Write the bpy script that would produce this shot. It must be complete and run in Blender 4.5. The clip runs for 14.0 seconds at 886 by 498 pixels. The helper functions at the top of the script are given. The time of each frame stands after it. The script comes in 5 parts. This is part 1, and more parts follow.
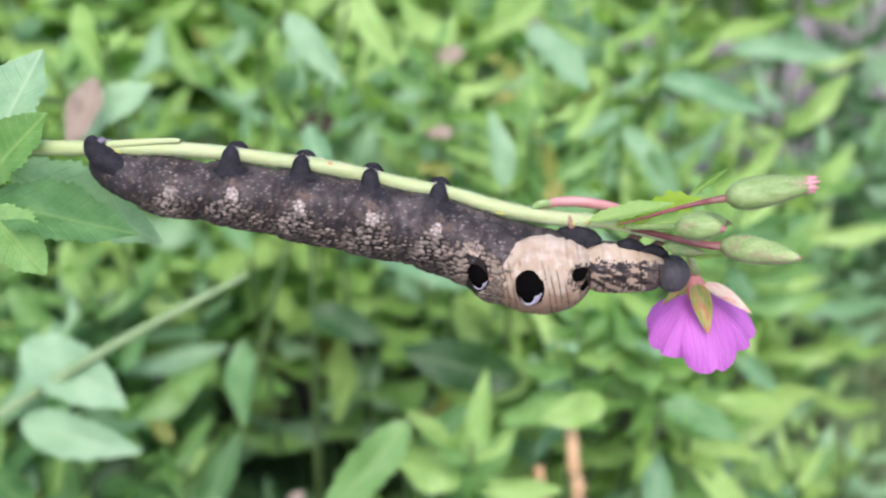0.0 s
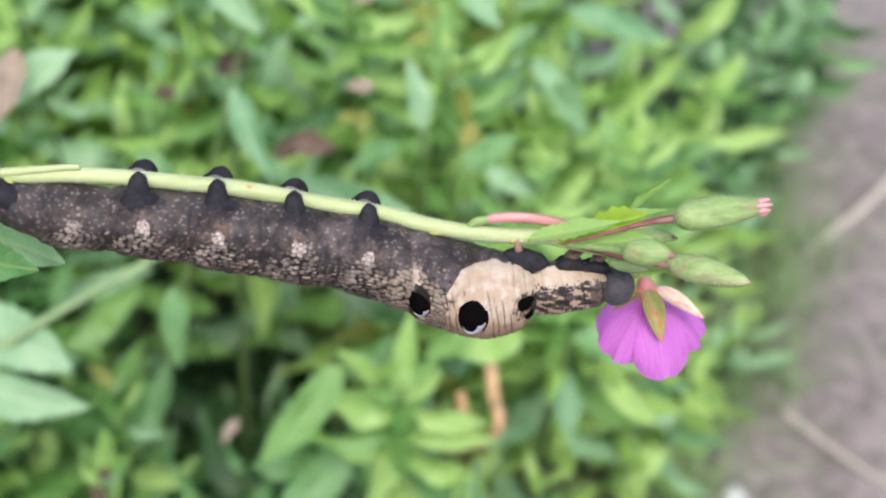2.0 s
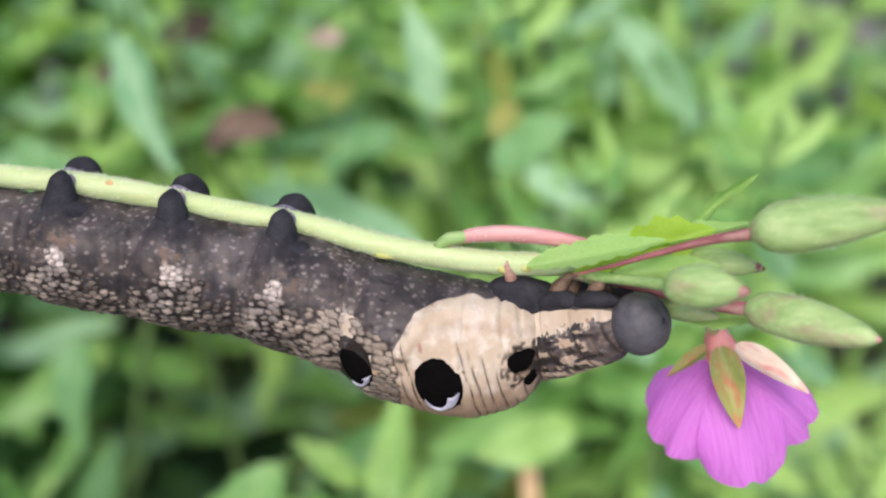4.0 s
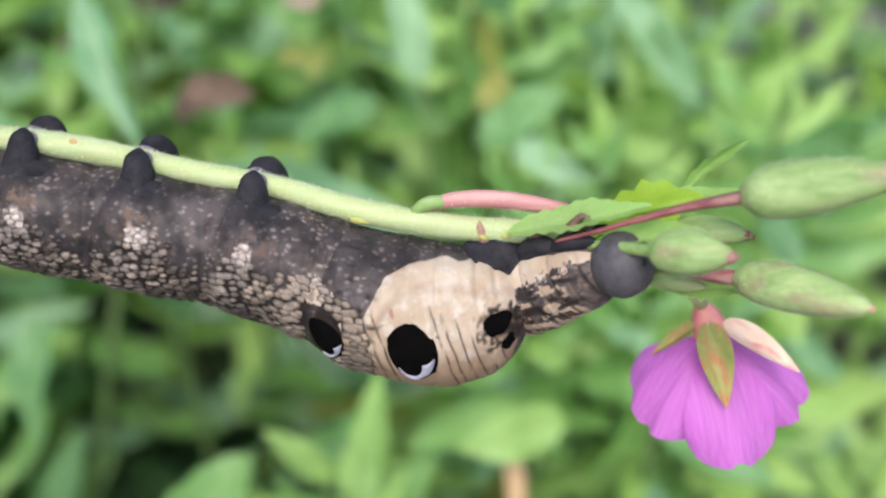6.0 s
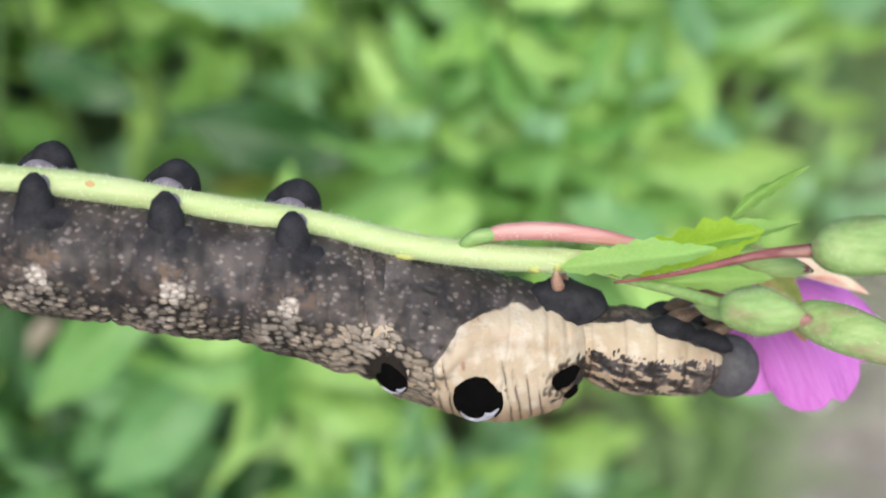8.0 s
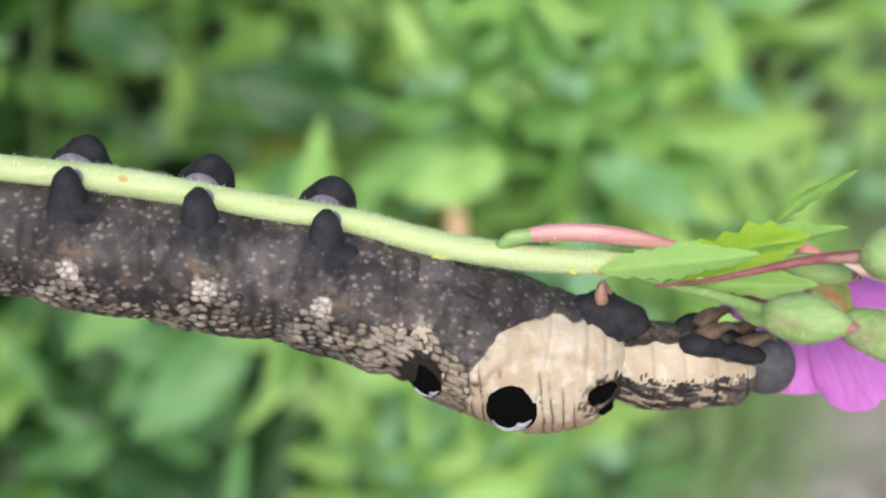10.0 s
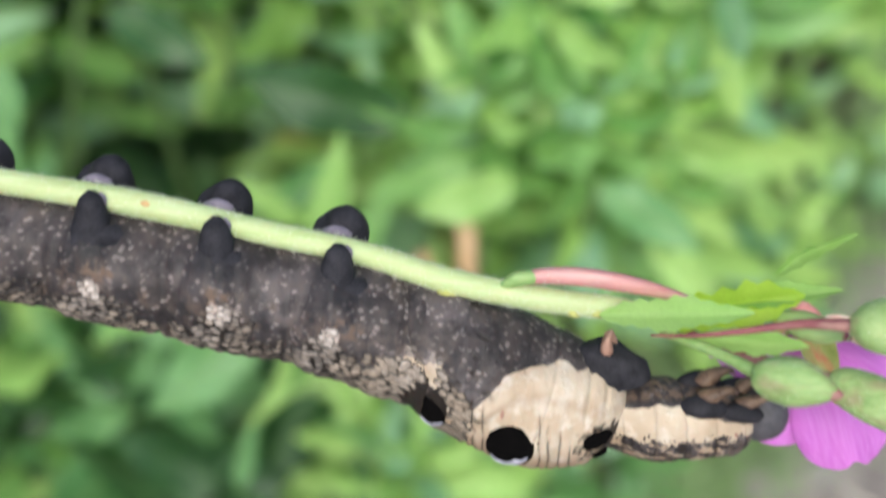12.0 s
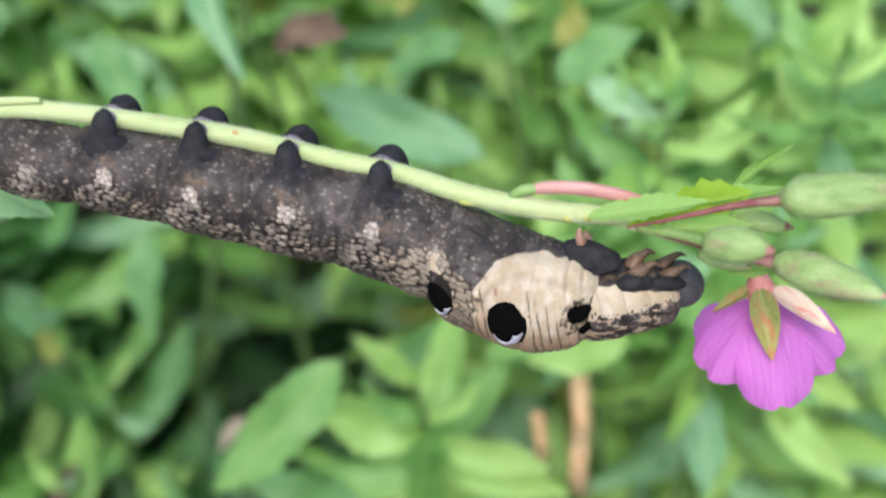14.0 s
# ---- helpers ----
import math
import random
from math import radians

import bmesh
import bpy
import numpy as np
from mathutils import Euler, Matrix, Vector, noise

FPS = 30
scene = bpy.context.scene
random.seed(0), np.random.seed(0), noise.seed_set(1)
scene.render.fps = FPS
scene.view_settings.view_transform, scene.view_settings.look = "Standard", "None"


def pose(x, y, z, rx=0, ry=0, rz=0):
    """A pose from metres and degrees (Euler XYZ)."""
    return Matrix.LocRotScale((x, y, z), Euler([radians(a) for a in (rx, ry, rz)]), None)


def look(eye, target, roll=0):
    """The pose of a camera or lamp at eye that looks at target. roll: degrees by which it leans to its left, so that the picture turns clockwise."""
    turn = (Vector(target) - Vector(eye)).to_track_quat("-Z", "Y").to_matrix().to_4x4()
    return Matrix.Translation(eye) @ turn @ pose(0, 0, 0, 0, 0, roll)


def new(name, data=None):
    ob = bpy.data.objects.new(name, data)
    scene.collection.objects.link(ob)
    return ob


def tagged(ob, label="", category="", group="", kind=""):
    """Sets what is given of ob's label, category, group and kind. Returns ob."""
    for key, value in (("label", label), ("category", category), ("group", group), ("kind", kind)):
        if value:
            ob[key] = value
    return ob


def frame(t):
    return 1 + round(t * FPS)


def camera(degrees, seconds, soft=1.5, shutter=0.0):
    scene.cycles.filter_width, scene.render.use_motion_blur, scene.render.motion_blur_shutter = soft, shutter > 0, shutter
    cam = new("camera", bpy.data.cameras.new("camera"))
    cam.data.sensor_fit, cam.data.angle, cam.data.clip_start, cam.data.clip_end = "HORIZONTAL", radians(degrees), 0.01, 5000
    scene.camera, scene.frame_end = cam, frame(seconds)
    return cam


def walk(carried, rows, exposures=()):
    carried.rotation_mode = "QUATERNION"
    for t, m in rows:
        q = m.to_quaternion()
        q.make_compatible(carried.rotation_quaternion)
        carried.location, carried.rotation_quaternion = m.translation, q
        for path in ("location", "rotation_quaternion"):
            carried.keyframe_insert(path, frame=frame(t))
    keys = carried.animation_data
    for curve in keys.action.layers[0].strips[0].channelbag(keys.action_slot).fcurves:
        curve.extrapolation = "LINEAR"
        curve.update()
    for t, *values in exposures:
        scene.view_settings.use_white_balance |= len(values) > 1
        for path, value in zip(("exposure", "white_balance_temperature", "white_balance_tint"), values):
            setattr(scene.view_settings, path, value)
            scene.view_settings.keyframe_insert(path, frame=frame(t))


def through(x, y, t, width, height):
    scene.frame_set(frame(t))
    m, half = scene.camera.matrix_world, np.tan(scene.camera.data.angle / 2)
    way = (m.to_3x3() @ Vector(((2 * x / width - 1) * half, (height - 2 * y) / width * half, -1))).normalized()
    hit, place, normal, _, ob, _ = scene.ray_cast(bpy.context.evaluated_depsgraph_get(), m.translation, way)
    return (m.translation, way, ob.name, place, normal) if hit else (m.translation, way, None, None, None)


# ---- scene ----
cam = camera(40.0, 14.0, soft=2.1, shutter=0.4)
cam.data.dof.use_dof = True
cam.data.dof.aperture_fstop = 18.5
walk(cam, [
    (0, pose(-0.01078, -0.13051, 0.41047, 53.416, -0.468, -0.931)),
    (0.5, pose(-0.01607, -0.13363, 0.43502, 49.169, -1.718, -2.870)),
    (1, pose(-0.02441, -0.13028, 0.43172, 48.348, -2.245, -5.725)),
    (1.5, pose(-0.02205, -0.11869, 0.44698, 44.852, -3.005, -5.661)),
    (2, pose(-0.02261, -0.11576, 0.45115, 44.152, -2.990, -6.214)),
    (2.5, pose(-0.02300, -0.11268, 0.44853, 44.503, -2.925, -6.210)),
    (3, pose(0.00753, -0.07191, 0.39909, 45.603, 0.198, -2.640)),
    (3.5, pose(0.02070, -0.05151, 0.37406, 46.732, 2.038, -0.571)),
    (4, pose(0.02873, -0.04037, 0.35998, 47.978, 3.501, 1.711)),
    (6.5, pose(0.02960, -0.02692, 0.34671, 48.146, 2.344, 1.703)),
    (7, pose(0.02085, -0.01992, 0.35246, 42.648, 0.961, -0.811)),
    (7.5, pose(0.02457, -0.02131, 0.35648, 38.282, 0.672, -1.524)),
    (8, pose(0.02297, -0.01935, 0.35552, 34.030, -0.678, -3.256)),
    (10.5, pose(0.02557, -0.02967, 0.35553, 33.847, 0.620, -1.257)),
    (11, pose(0.01790, -0.02332, 0.36192, 31.373, -0.443, -1.665)),
    (11.5, pose(0.02620, -0.03620, 0.35528, 35.123, 0.486, -0.197)),
    (12, pose(0.02878, -0.01873, 0.37304, 29.969, -0.081, 1.991)),
    (12.5, pose(0.02939, -0.02424, 0.37196, 31.325, 1.529, 1.140)),
    (13, pose(0.01804, -0.02720, 0.37143, 32.080, 0.541, 0.986)),
    (13.5, pose(0.02812, -0.02886, 0.36771, 35.895, 3.124, 3.219)),
    (14, pose(0.03369, -0.03917, 0.36604, 42.632, 4.883, 5.899)),
], [(0, 0.92, 6150, 17), (2.5, 0.92, 6450, 11), (4, 0.92, 6450, 11), (6.5, 0.92, 6400, 7), (7.5, 0.92, 6550, 1), (8, 0.92, 6600, 1), (10.5, 0.92, 6550, 3), (14, 0.92, 6350, 3)])

# The sprig and the caterpillar on it sway together: seconds and shift in metres.
SWAY = [
    (0, -0.00061, -0.00097, 0.00056),
    (0.5, -0.00401, -0.01530, 0.01763),
    (1, -0.00847, -0.01987, 0.01834),
    (1.5, -0.00659, -0.01533, 0.02579),
    (2, -0.00697, -0.01237, 0.02699),
    (2.5, -0.00562, -0.00727, 0.02277),
    (3, 0.00880, 0.01278, -0.00373),
    (3.5, 0.01365, 0.02552, -0.01754),
    (4, 0.01781, 0.03154, -0.02484),
    (6.5, 0.01772, 0.03880, -0.03407),
    (7, 0.01896, 0.03823, -0.03566),
    (7.5, 0.02429, 0.03170, -0.03712),
    (8, 0.02379, 0.03026, -0.03819),
    (10.5, 0.02587, 0.01880, -0.03563),
    (11, 0.02016, 0.02490, -0.03239),
    (11.5, 0.02559, 0.01505, -0.03693),
    (12, 0.02761, 0.02391, -0.02660),
    (12.5, 0.02565, 0.02997, -0.02601),
    (13, 0.02334, 0.03383, -0.03011),
    (13.5, 0.02256, 0.04021, -0.03185),
    (14, 0.02064, 0.04054, -0.03443),
]
REST = Vector((0.0, 0.0, 0.32))   # a node of the sprig's stem; the sprig's own axes: x along the stem, z towards the viewer
LEAN = 55.0


def to_world(x, y, z):
    """A place given in millimetres in the sprig's axes."""
    return pose(REST.x, REST.y, REST.z, LEAN) @ Vector((x * 0.001, y * 0.001, z * 0.001))


# ---- light ----
world = bpy.data.worlds.new("sky")
scene.world = world
world.use_nodes = True
wn = world.node_tree
sky = wn.nodes.new("ShaderNodeTexSky")
sky.sky_type = "NISHITA"
sky.sun_disc = False
sky.sun_elevation, sky.sun_rotation = radians(58), radians(200)
sky.air_density, sky.dust_density = 1.0, 3.0
wn.nodes["Background"].inputs["Strength"].default_value = 0.13
wn.links.new(sky.outputs[0], wn.nodes["Background"].inputs["Color"])
sun_data = bpy.data.lights.new("sun", "SUN")
sun_data.energy, sun_data.angle, sun_data.color = 1.5, radians(25), (1.0, 0.95, 0.88)
sun = new("sun", sun_data)
sun.matrix_world = look((0.3, -0.9, 2.0), (0, 0, 0.1))


# ---- materials ----
def node_material(name):
    m = bpy.data.materials.new(name)
    m.use_nodes = True
    nt = m.node_tree
    return m, nt, nt.nodes["Principled BSDF"], nt.nodes["Material Output"]


def add(nt, kind, **inputs):
    n = nt.nodes.new(kind)
    for key, value in inputs.items():
        n.inputs[key.replace("_", " ")].default_value = value
    return n


def ramp(nt, source, stops):
    n = nt.nodes.new("ShaderNodeValToRGB")
    els = n.color_ramp.elements
    while len(els) < len(stops):
        els.new(0.5)
    for e, (p, c) in zip(els, stops):
        e.position, e.color = p, (*c, 1) if len(c) == 3 else c
    nt.links.new(source, n.inputs[0])
    return n.outputs[0]


def mixc(nt, fac, a, b, mode="MIX"):
    n = nt.nodes.new("ShaderNodeMix")
    n.data_type, n.blend_type = "RGBA", mode
    for sock, v in ((n.inputs[0], fac), (n.inputs[6], a), (n.inputs[7], b)):
        if isinstance(v, (int, float)):
            sock.default_value = v
        elif isinstance(v, tuple):
            sock.default_value = (*v, 1)
        else:
            nt.links.new(v, sock)
    return n.outputs[2]


def calc(nt, op, a, b=0.0):
    n = nt.nodes.new("ShaderNodeMath")
    n.operation = op
    for sock, v in ((n.inputs[0], a), (n.inputs[1], b)):
        if isinstance(v, (int, float)):
            sock.default_value = v
        else:
            nt.links.new(v, sock)
    return n.outputs[0]


def coords(nt, scale=(1, 1, 1)):
    tc = nt.nodes.new("ShaderNodeTexCoord")
    mp = nt.nodes.new("ShaderNodeMapping")
    mp.inputs["Scale"].default_value = scale
    nt.links.new(tc.outputs["Object"], mp.inputs[0])
    return mp.outputs[0]


def tex(nt, kind, vec, **inputs):
    n = add(nt, kind, **inputs)
    nt.links.new(vec, n.inputs["Vector"])
    return n


def bump(nt, bsdf, height, strength, distance):
    n = add(nt, "ShaderNodeBump", Strength=strength, Distance=distance)
    nt.links.new(height, n.inputs["Height"])
    nt.links.new(n.outputs[0], bsdf.inputs["Normal"])


def leaf_material(name, dark, light, vein, through, rough=0.42, veined=0.6, thin=0.40):
    """A leaf whose blade runs along x from 0 to 1: pale midrib and side veins, blotches, light shining through."""
    m, nt, bsdf, out = node_material(name)
    vec = coords(nt)
    sep = nt.nodes.new("ShaderNodeSeparateXYZ")
    nt.links.new(vec, sep.inputs[0])
    side = calc(nt, "ABSOLUTE", sep.outputs[1])
    rib = ramp(nt, side, [(0.0, (1, 1, 1)), (0.012, (0.6, 0.6, 0.6)), (0.03, (0, 0, 0))])
    wave = calc(nt, "SINE", calc(nt, "MULTIPLY", calc(nt, "SUBTRACT", sep.outputs[0], calc(nt, "MULTIPLY", side, 0.9)), 62.0))
    side_vein = ramp(nt, wave, [(0.86, (0, 0, 0)), (1.0, (0.5, 0.5, 0.5))])
    veins = calc(nt, "MAXIMUM", rib, side_vein)
    info = nt.nodes.new("ShaderNodeObjectInfo")
    n1 = tex(nt, "ShaderNodeTexNoise", vec, Scale=5.0, Detail=5.0)
    n2 = tex(nt, "ShaderNodeTexNoise", vec, Scale=45.0, Detail=2.0)
    blend = calc(nt, "ADD", calc(nt, "MULTIPLY", n1.outputs[0], 0.95), calc(nt, "SUBTRACT", calc(nt, "MULTIPLY", info.outputs["Random"], 0.55), 0.18))
    col = mixc(nt, ramp(nt, blend, [(0.25, (0, 0, 0)), (0.85, (1, 1, 1))]), dark, light)
    col = mixc(nt, calc(nt, "MULTIPLY", n2.outputs[0], 0.35), col, tuple(c * 0.6 for c in dark))
    col = mixc(nt, calc(nt, "MULTIPLY", veins, veined), col, vein)
    nt.links.new(col, bsdf.inputs["Base Color"])
    bsdf.inputs["Roughness"].default_value = rough
    bsdf.inputs["Specular IOR Level"].default_value = 0.5
    bump(nt, bsdf, calc(nt, "SUBTRACT", calc(nt, "MULTIPLY", n2.outputs[0], 0.3), calc(nt, "MULTIPLY", veins, veined * 1.8)), 0.5, 0.0004)
    trans = nt.nodes.new("ShaderNodeBsdfTranslucent")
    nt.links.new(mixc(nt, 1.0, col, through, "MULTIPLY"), trans.inputs["Color"])
    mix = nt.nodes.new("ShaderNodeMixShader")
    mix.inputs[0].default_value = thin
    nt.links.new(bsdf.outputs[0], mix.inputs[1])
    nt.links.new(trans.outputs[0], mix.inputs[2])
    nt.links.new(mix.outputs[0], out.inputs[0])
    return m


def plant_material(name, low, high, scale=300.0, rough=0.5, grain=(1, 1, 1), depth=0.0002, sub=0.0, stain=None, gloss=0.35):
    """Stems, buds, soil and the like: two colours blended by noise at two scales, with fine relief."""
    m, nt, bsdf, out = node_material(name)
    vec = coords(nt, grain)
    n1 = tex(nt, "ShaderNodeTexNoise", vec, Scale=scale, Detail=5.0)
    n2 = tex(nt, "ShaderNodeTexNoise", vec, Scale=scale * 6, Detail=3.0)
    f = calc(nt, "ADD", calc(nt, "MULTIPLY", n1.outputs[0], 0.7), calc(nt, "MULTIPLY", n2.outputs[0], 0.3))
    col = mixc(nt, ramp(nt, f, [(0.32, (0, 0, 0)), (0.66, (1, 1, 1))]), low, high)
    if stain:
        n3 = tex(nt, "ShaderNodeTexNoise", coords(nt, tuple(0.7 * g for g in grain)), Scale=scale * 1.7, Detail=4.0)
        col = mixc(nt, ramp(nt, n3.outputs[0], [(0.50, (0, 0, 0)), (0.72, (0.8, 0.8, 0.8))]), col, stain)
    nt.links.new(col, bsdf.inputs["Base Color"])
    bsdf.inputs["Roughness"].default_value = rough
    bsdf.inputs["Specular IOR Level"].default_value = gloss * (0.35 if max(high) < 0.1 else 1)
    bsdf.inputs["Subsurface Weight"].default_value = sub
    bsdf.inputs["Subsurface Scale"].default_value = 0.001
    bump(nt, bsdf, f, 0.4, depth)
    return m


LEAF_MID = leaf_material("leaf_mid_green", (0.10, 0.26, 0.085), (0.26, 0.50, 0.20), (0.25, 0.40, 0.15), (0.95, 1.0, 0.5))
LEAF_PALE = leaf_material("leaf_pale_green", (0.20, 0.42, 0.21), (0.46, 0.70, 0.42), (0.48, 0.66, 0.42), (0.95, 1.0, 0.6))
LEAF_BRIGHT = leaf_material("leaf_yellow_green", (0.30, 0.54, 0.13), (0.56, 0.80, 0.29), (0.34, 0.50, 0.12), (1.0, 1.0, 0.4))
LEAF_FRESH = leaf_material("leaf_fresh_green", (0.14, 0.33, 0.075), (0.32, 0.57, 0.19), (0.36, 0.55, 0.18), (1.0, 1.0, 0.45))
# Dark tone; in the hollow and the low rows it carries painted shade.
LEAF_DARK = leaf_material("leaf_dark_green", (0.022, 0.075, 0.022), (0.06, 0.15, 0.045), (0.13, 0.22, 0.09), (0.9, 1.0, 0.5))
LEAF_YELLOW = leaf_material("leaf_turning_yellow", (0.26, 0.32, 0.06), (0.42, 0.40, 0.10), (0.45, 0.45, 0.2), (1.0, 1.0, 0.5))
LEAF_BROWN = leaf_material("leaf_withered", (0.34, 0.24, 0.18), (0.62, 0.51, 0.42), (0.55, 0.42, 0.34), (1.0, 0.8, 0.6), 0.8)
LEAF_LITTER = leaf_material("leaf_litter", (0.055, 0.034, 0.024), (0.20, 0.13, 0.09), (0.22, 0.15, 0.10), (1.0, 0.8, 0.6), 0.8, 0.3, 0.15)
BRACT_BRIGHT = leaf_material("bract_yellow_green", (0.40, 0.60, 0.06), (0.56, 0.78, 0.12), (0.52, 0.68, 0.14), (1.0, 1.0, 0.4), 0.45, 0.12, 0.6)
BRACT_PALE = leaf_material("bract_pale_green", (0.28, 0.50, 0.12), (0.44, 0.67, 0.22), (0.50, 0.68, 0.28), (0.95, 1.0, 0.6), 0.45, 0.12, 0.5)
STEM_GREEN = plant_material("stem_green", (0.35, 0.43, 0.17), (0.49, 0.55, 0.31), 420.0, 0.5, (0.12, 1, 1), 0.0002, 0.15, (0.30, 0.36, 0.15))
STEM_DULL = plant_material("stem_dull_green", (0.07, 0.13, 0.04), (0.15, 0.23, 0.08), 150.0, 0.6, (1, 1, 0.2))
NODE_YELLOW = plant_material("node_yellow", (0.32, 0.36, 0.08), (0.44, 0.42, 0.14), 900.0)
NODE_BROWN = plant_material("node_brown", (0.36, 0.18, 0.07), (0.52, 0.36, 0.16), 900.0)
POD_PINK = plant_material("pod_pink", (0.34, 0.13, 0.13), (0.56, 0.30, 0.28), 420.0, 0.45, (0.1, 1, 1), 0.0002, 0.15, (0.62, 0.47, 0.42))
PEDICEL_RED = plant_material("pedicel_red", (0.12, 0.025, 0.035), (0.30, 0.10, 0.10), 700.0, 0.5, (0.1, 1, 1), 0.0002, 0.0, (0.40, 0.25, 0.20))
BUD_GREEN = plant_material("bud_green", (0.12, 0.23, 0.05), (0.36, 0.46, 0.20), 420.0, 0.5, (0.16, 1, 1), 0.0005, 0.12, (0.30, 0.19, 0.14))
DOWN = plant_material("down_white", (0.5, 0.55, 0.38), (0.7, 0.72, 0.6), 300.0)
BUD_TIP = plant_material("bud_tip_pink", (0.45, 0.12, 0.16), (0.62, 0.32, 0.34), 600.0, 0.5)
SEPAL = plant_material("sepal_green_red", (0.20, 0.24, 0.05), (0.40, 0.38, 0.13), 3.0, 0.5, (1, 3, 3), 0.0001, 0.1, (0.50, 0.14, 0.08))
SEPAL_RED = plant_material("sepal_pink_white", (0.70, 0.50, 0.38), (0.74, 0.62, 0.48), 3.0, 0.5, (1, 4, 4), 0.0001, 0.1, (0.66, 0.20, 0.18))
CALYX = plant_material("calyx_red", (0.62, 0.16, 0.16), (0.72, 0.36, 0.30), 300.0, 0.5, (1, 1, 1), 0.0001, 0.1)
STEM_FAR = plant_material("stem_far_green", (0.17, 0.27, 0.11), (0.28, 0.38, 0.19), 150.0, 0.6)
STALK_DRY = plant_material("stalk_dry", (0.46, 0.27, 0.14), (0.64, 0.44, 0.26), 120.0, 0.8, (1, 1, 0.15))
STALK_PALE = plant_material("straw_pale", (0.46, 0.40, 0.33), (0.66, 0.60, 0.52), 120.0, 0.8, (1, 1, 1))
GRASS = plant_material("grass_fine", (0.12, 0.20, 0.07), (0.24, 0.34, 0.15), 60.0, 0.6)
SOIL = plant_material("soil", (0.14, 0.12, 0.116), (0.31, 0.265, 0.258), 90.0, 0.95, (1, 1, 1), 0.005, 0.0, (0.10, 0.086, 0.08))
LITTER = plant_material("litter_brown", (0.035, 0.022, 0.016), (0.17, 0.11, 0.075), 45.0, 0.85)
STONE = plant_material("stone_white", (0.62, 0.62, 0.62), (0.80, 0.80, 0.80), 120.0, 0.7)
PEBBLE = plant_material("pebble_grey", (0.16, 0.15, 0.15), (0.34, 0.31, 0.30), 160.0, 0.9)


def petal_material():
    m, nt, bsdf, out = node_material("petal_magenta")
    vec = coords(nt)
    sep = nt.nodes.new("ShaderNodeSeparateXYZ")
    nt.links.new(vec, sep.inputs[0])
    streak = tex(nt, "ShaderNodeTexNoise", coords(nt, (1.5, 26, 26)), Scale=1.0, Detail=3.0)
    blot = tex(nt, "ShaderNodeTexNoise", vec, Scale=3.0, Detail=3.0)
    col = mixc(nt, ramp(nt, streak.outputs[0], [(0.35, (0, 0, 0)), (0.7, (1, 1, 1))]), (0.66, 0.18, 0.65), (0.74, 0.27, 0.74))
    col = mixc(nt, calc(nt, "MULTIPLY", blot.outputs[0], 0.4), col, (0.58, 0.13, 0.60))
    nt.links.new(col, bsdf.inputs["Base Color"])
    bsdf.inputs["Roughness"].default_value = 0.6
    bump(nt, bsdf, streak.outputs[0], 0.3, 0.0003)
    trans = nt.nodes.new("ShaderNodeBsdfTranslucent")
    nt.links.new(col, trans.inputs["Color"])
    mix = nt.nodes.new("ShaderNodeMixShader")
    mix.inputs[0].default_value = 0.4
    nt.links.new(bsdf.outputs[0], mix.inputs[1])
    nt.links.new(trans.outputs[0], mix.inputs[2])
    nt.links.new(mix.outputs[0], out.inputs[0])
    return m


PETAL = petal_material()


def attribute(nt, name):
    n = nt.nodes.new("ShaderNodeAttribute")
    n.attribute_name = name
    return n.outputs["Fac"]


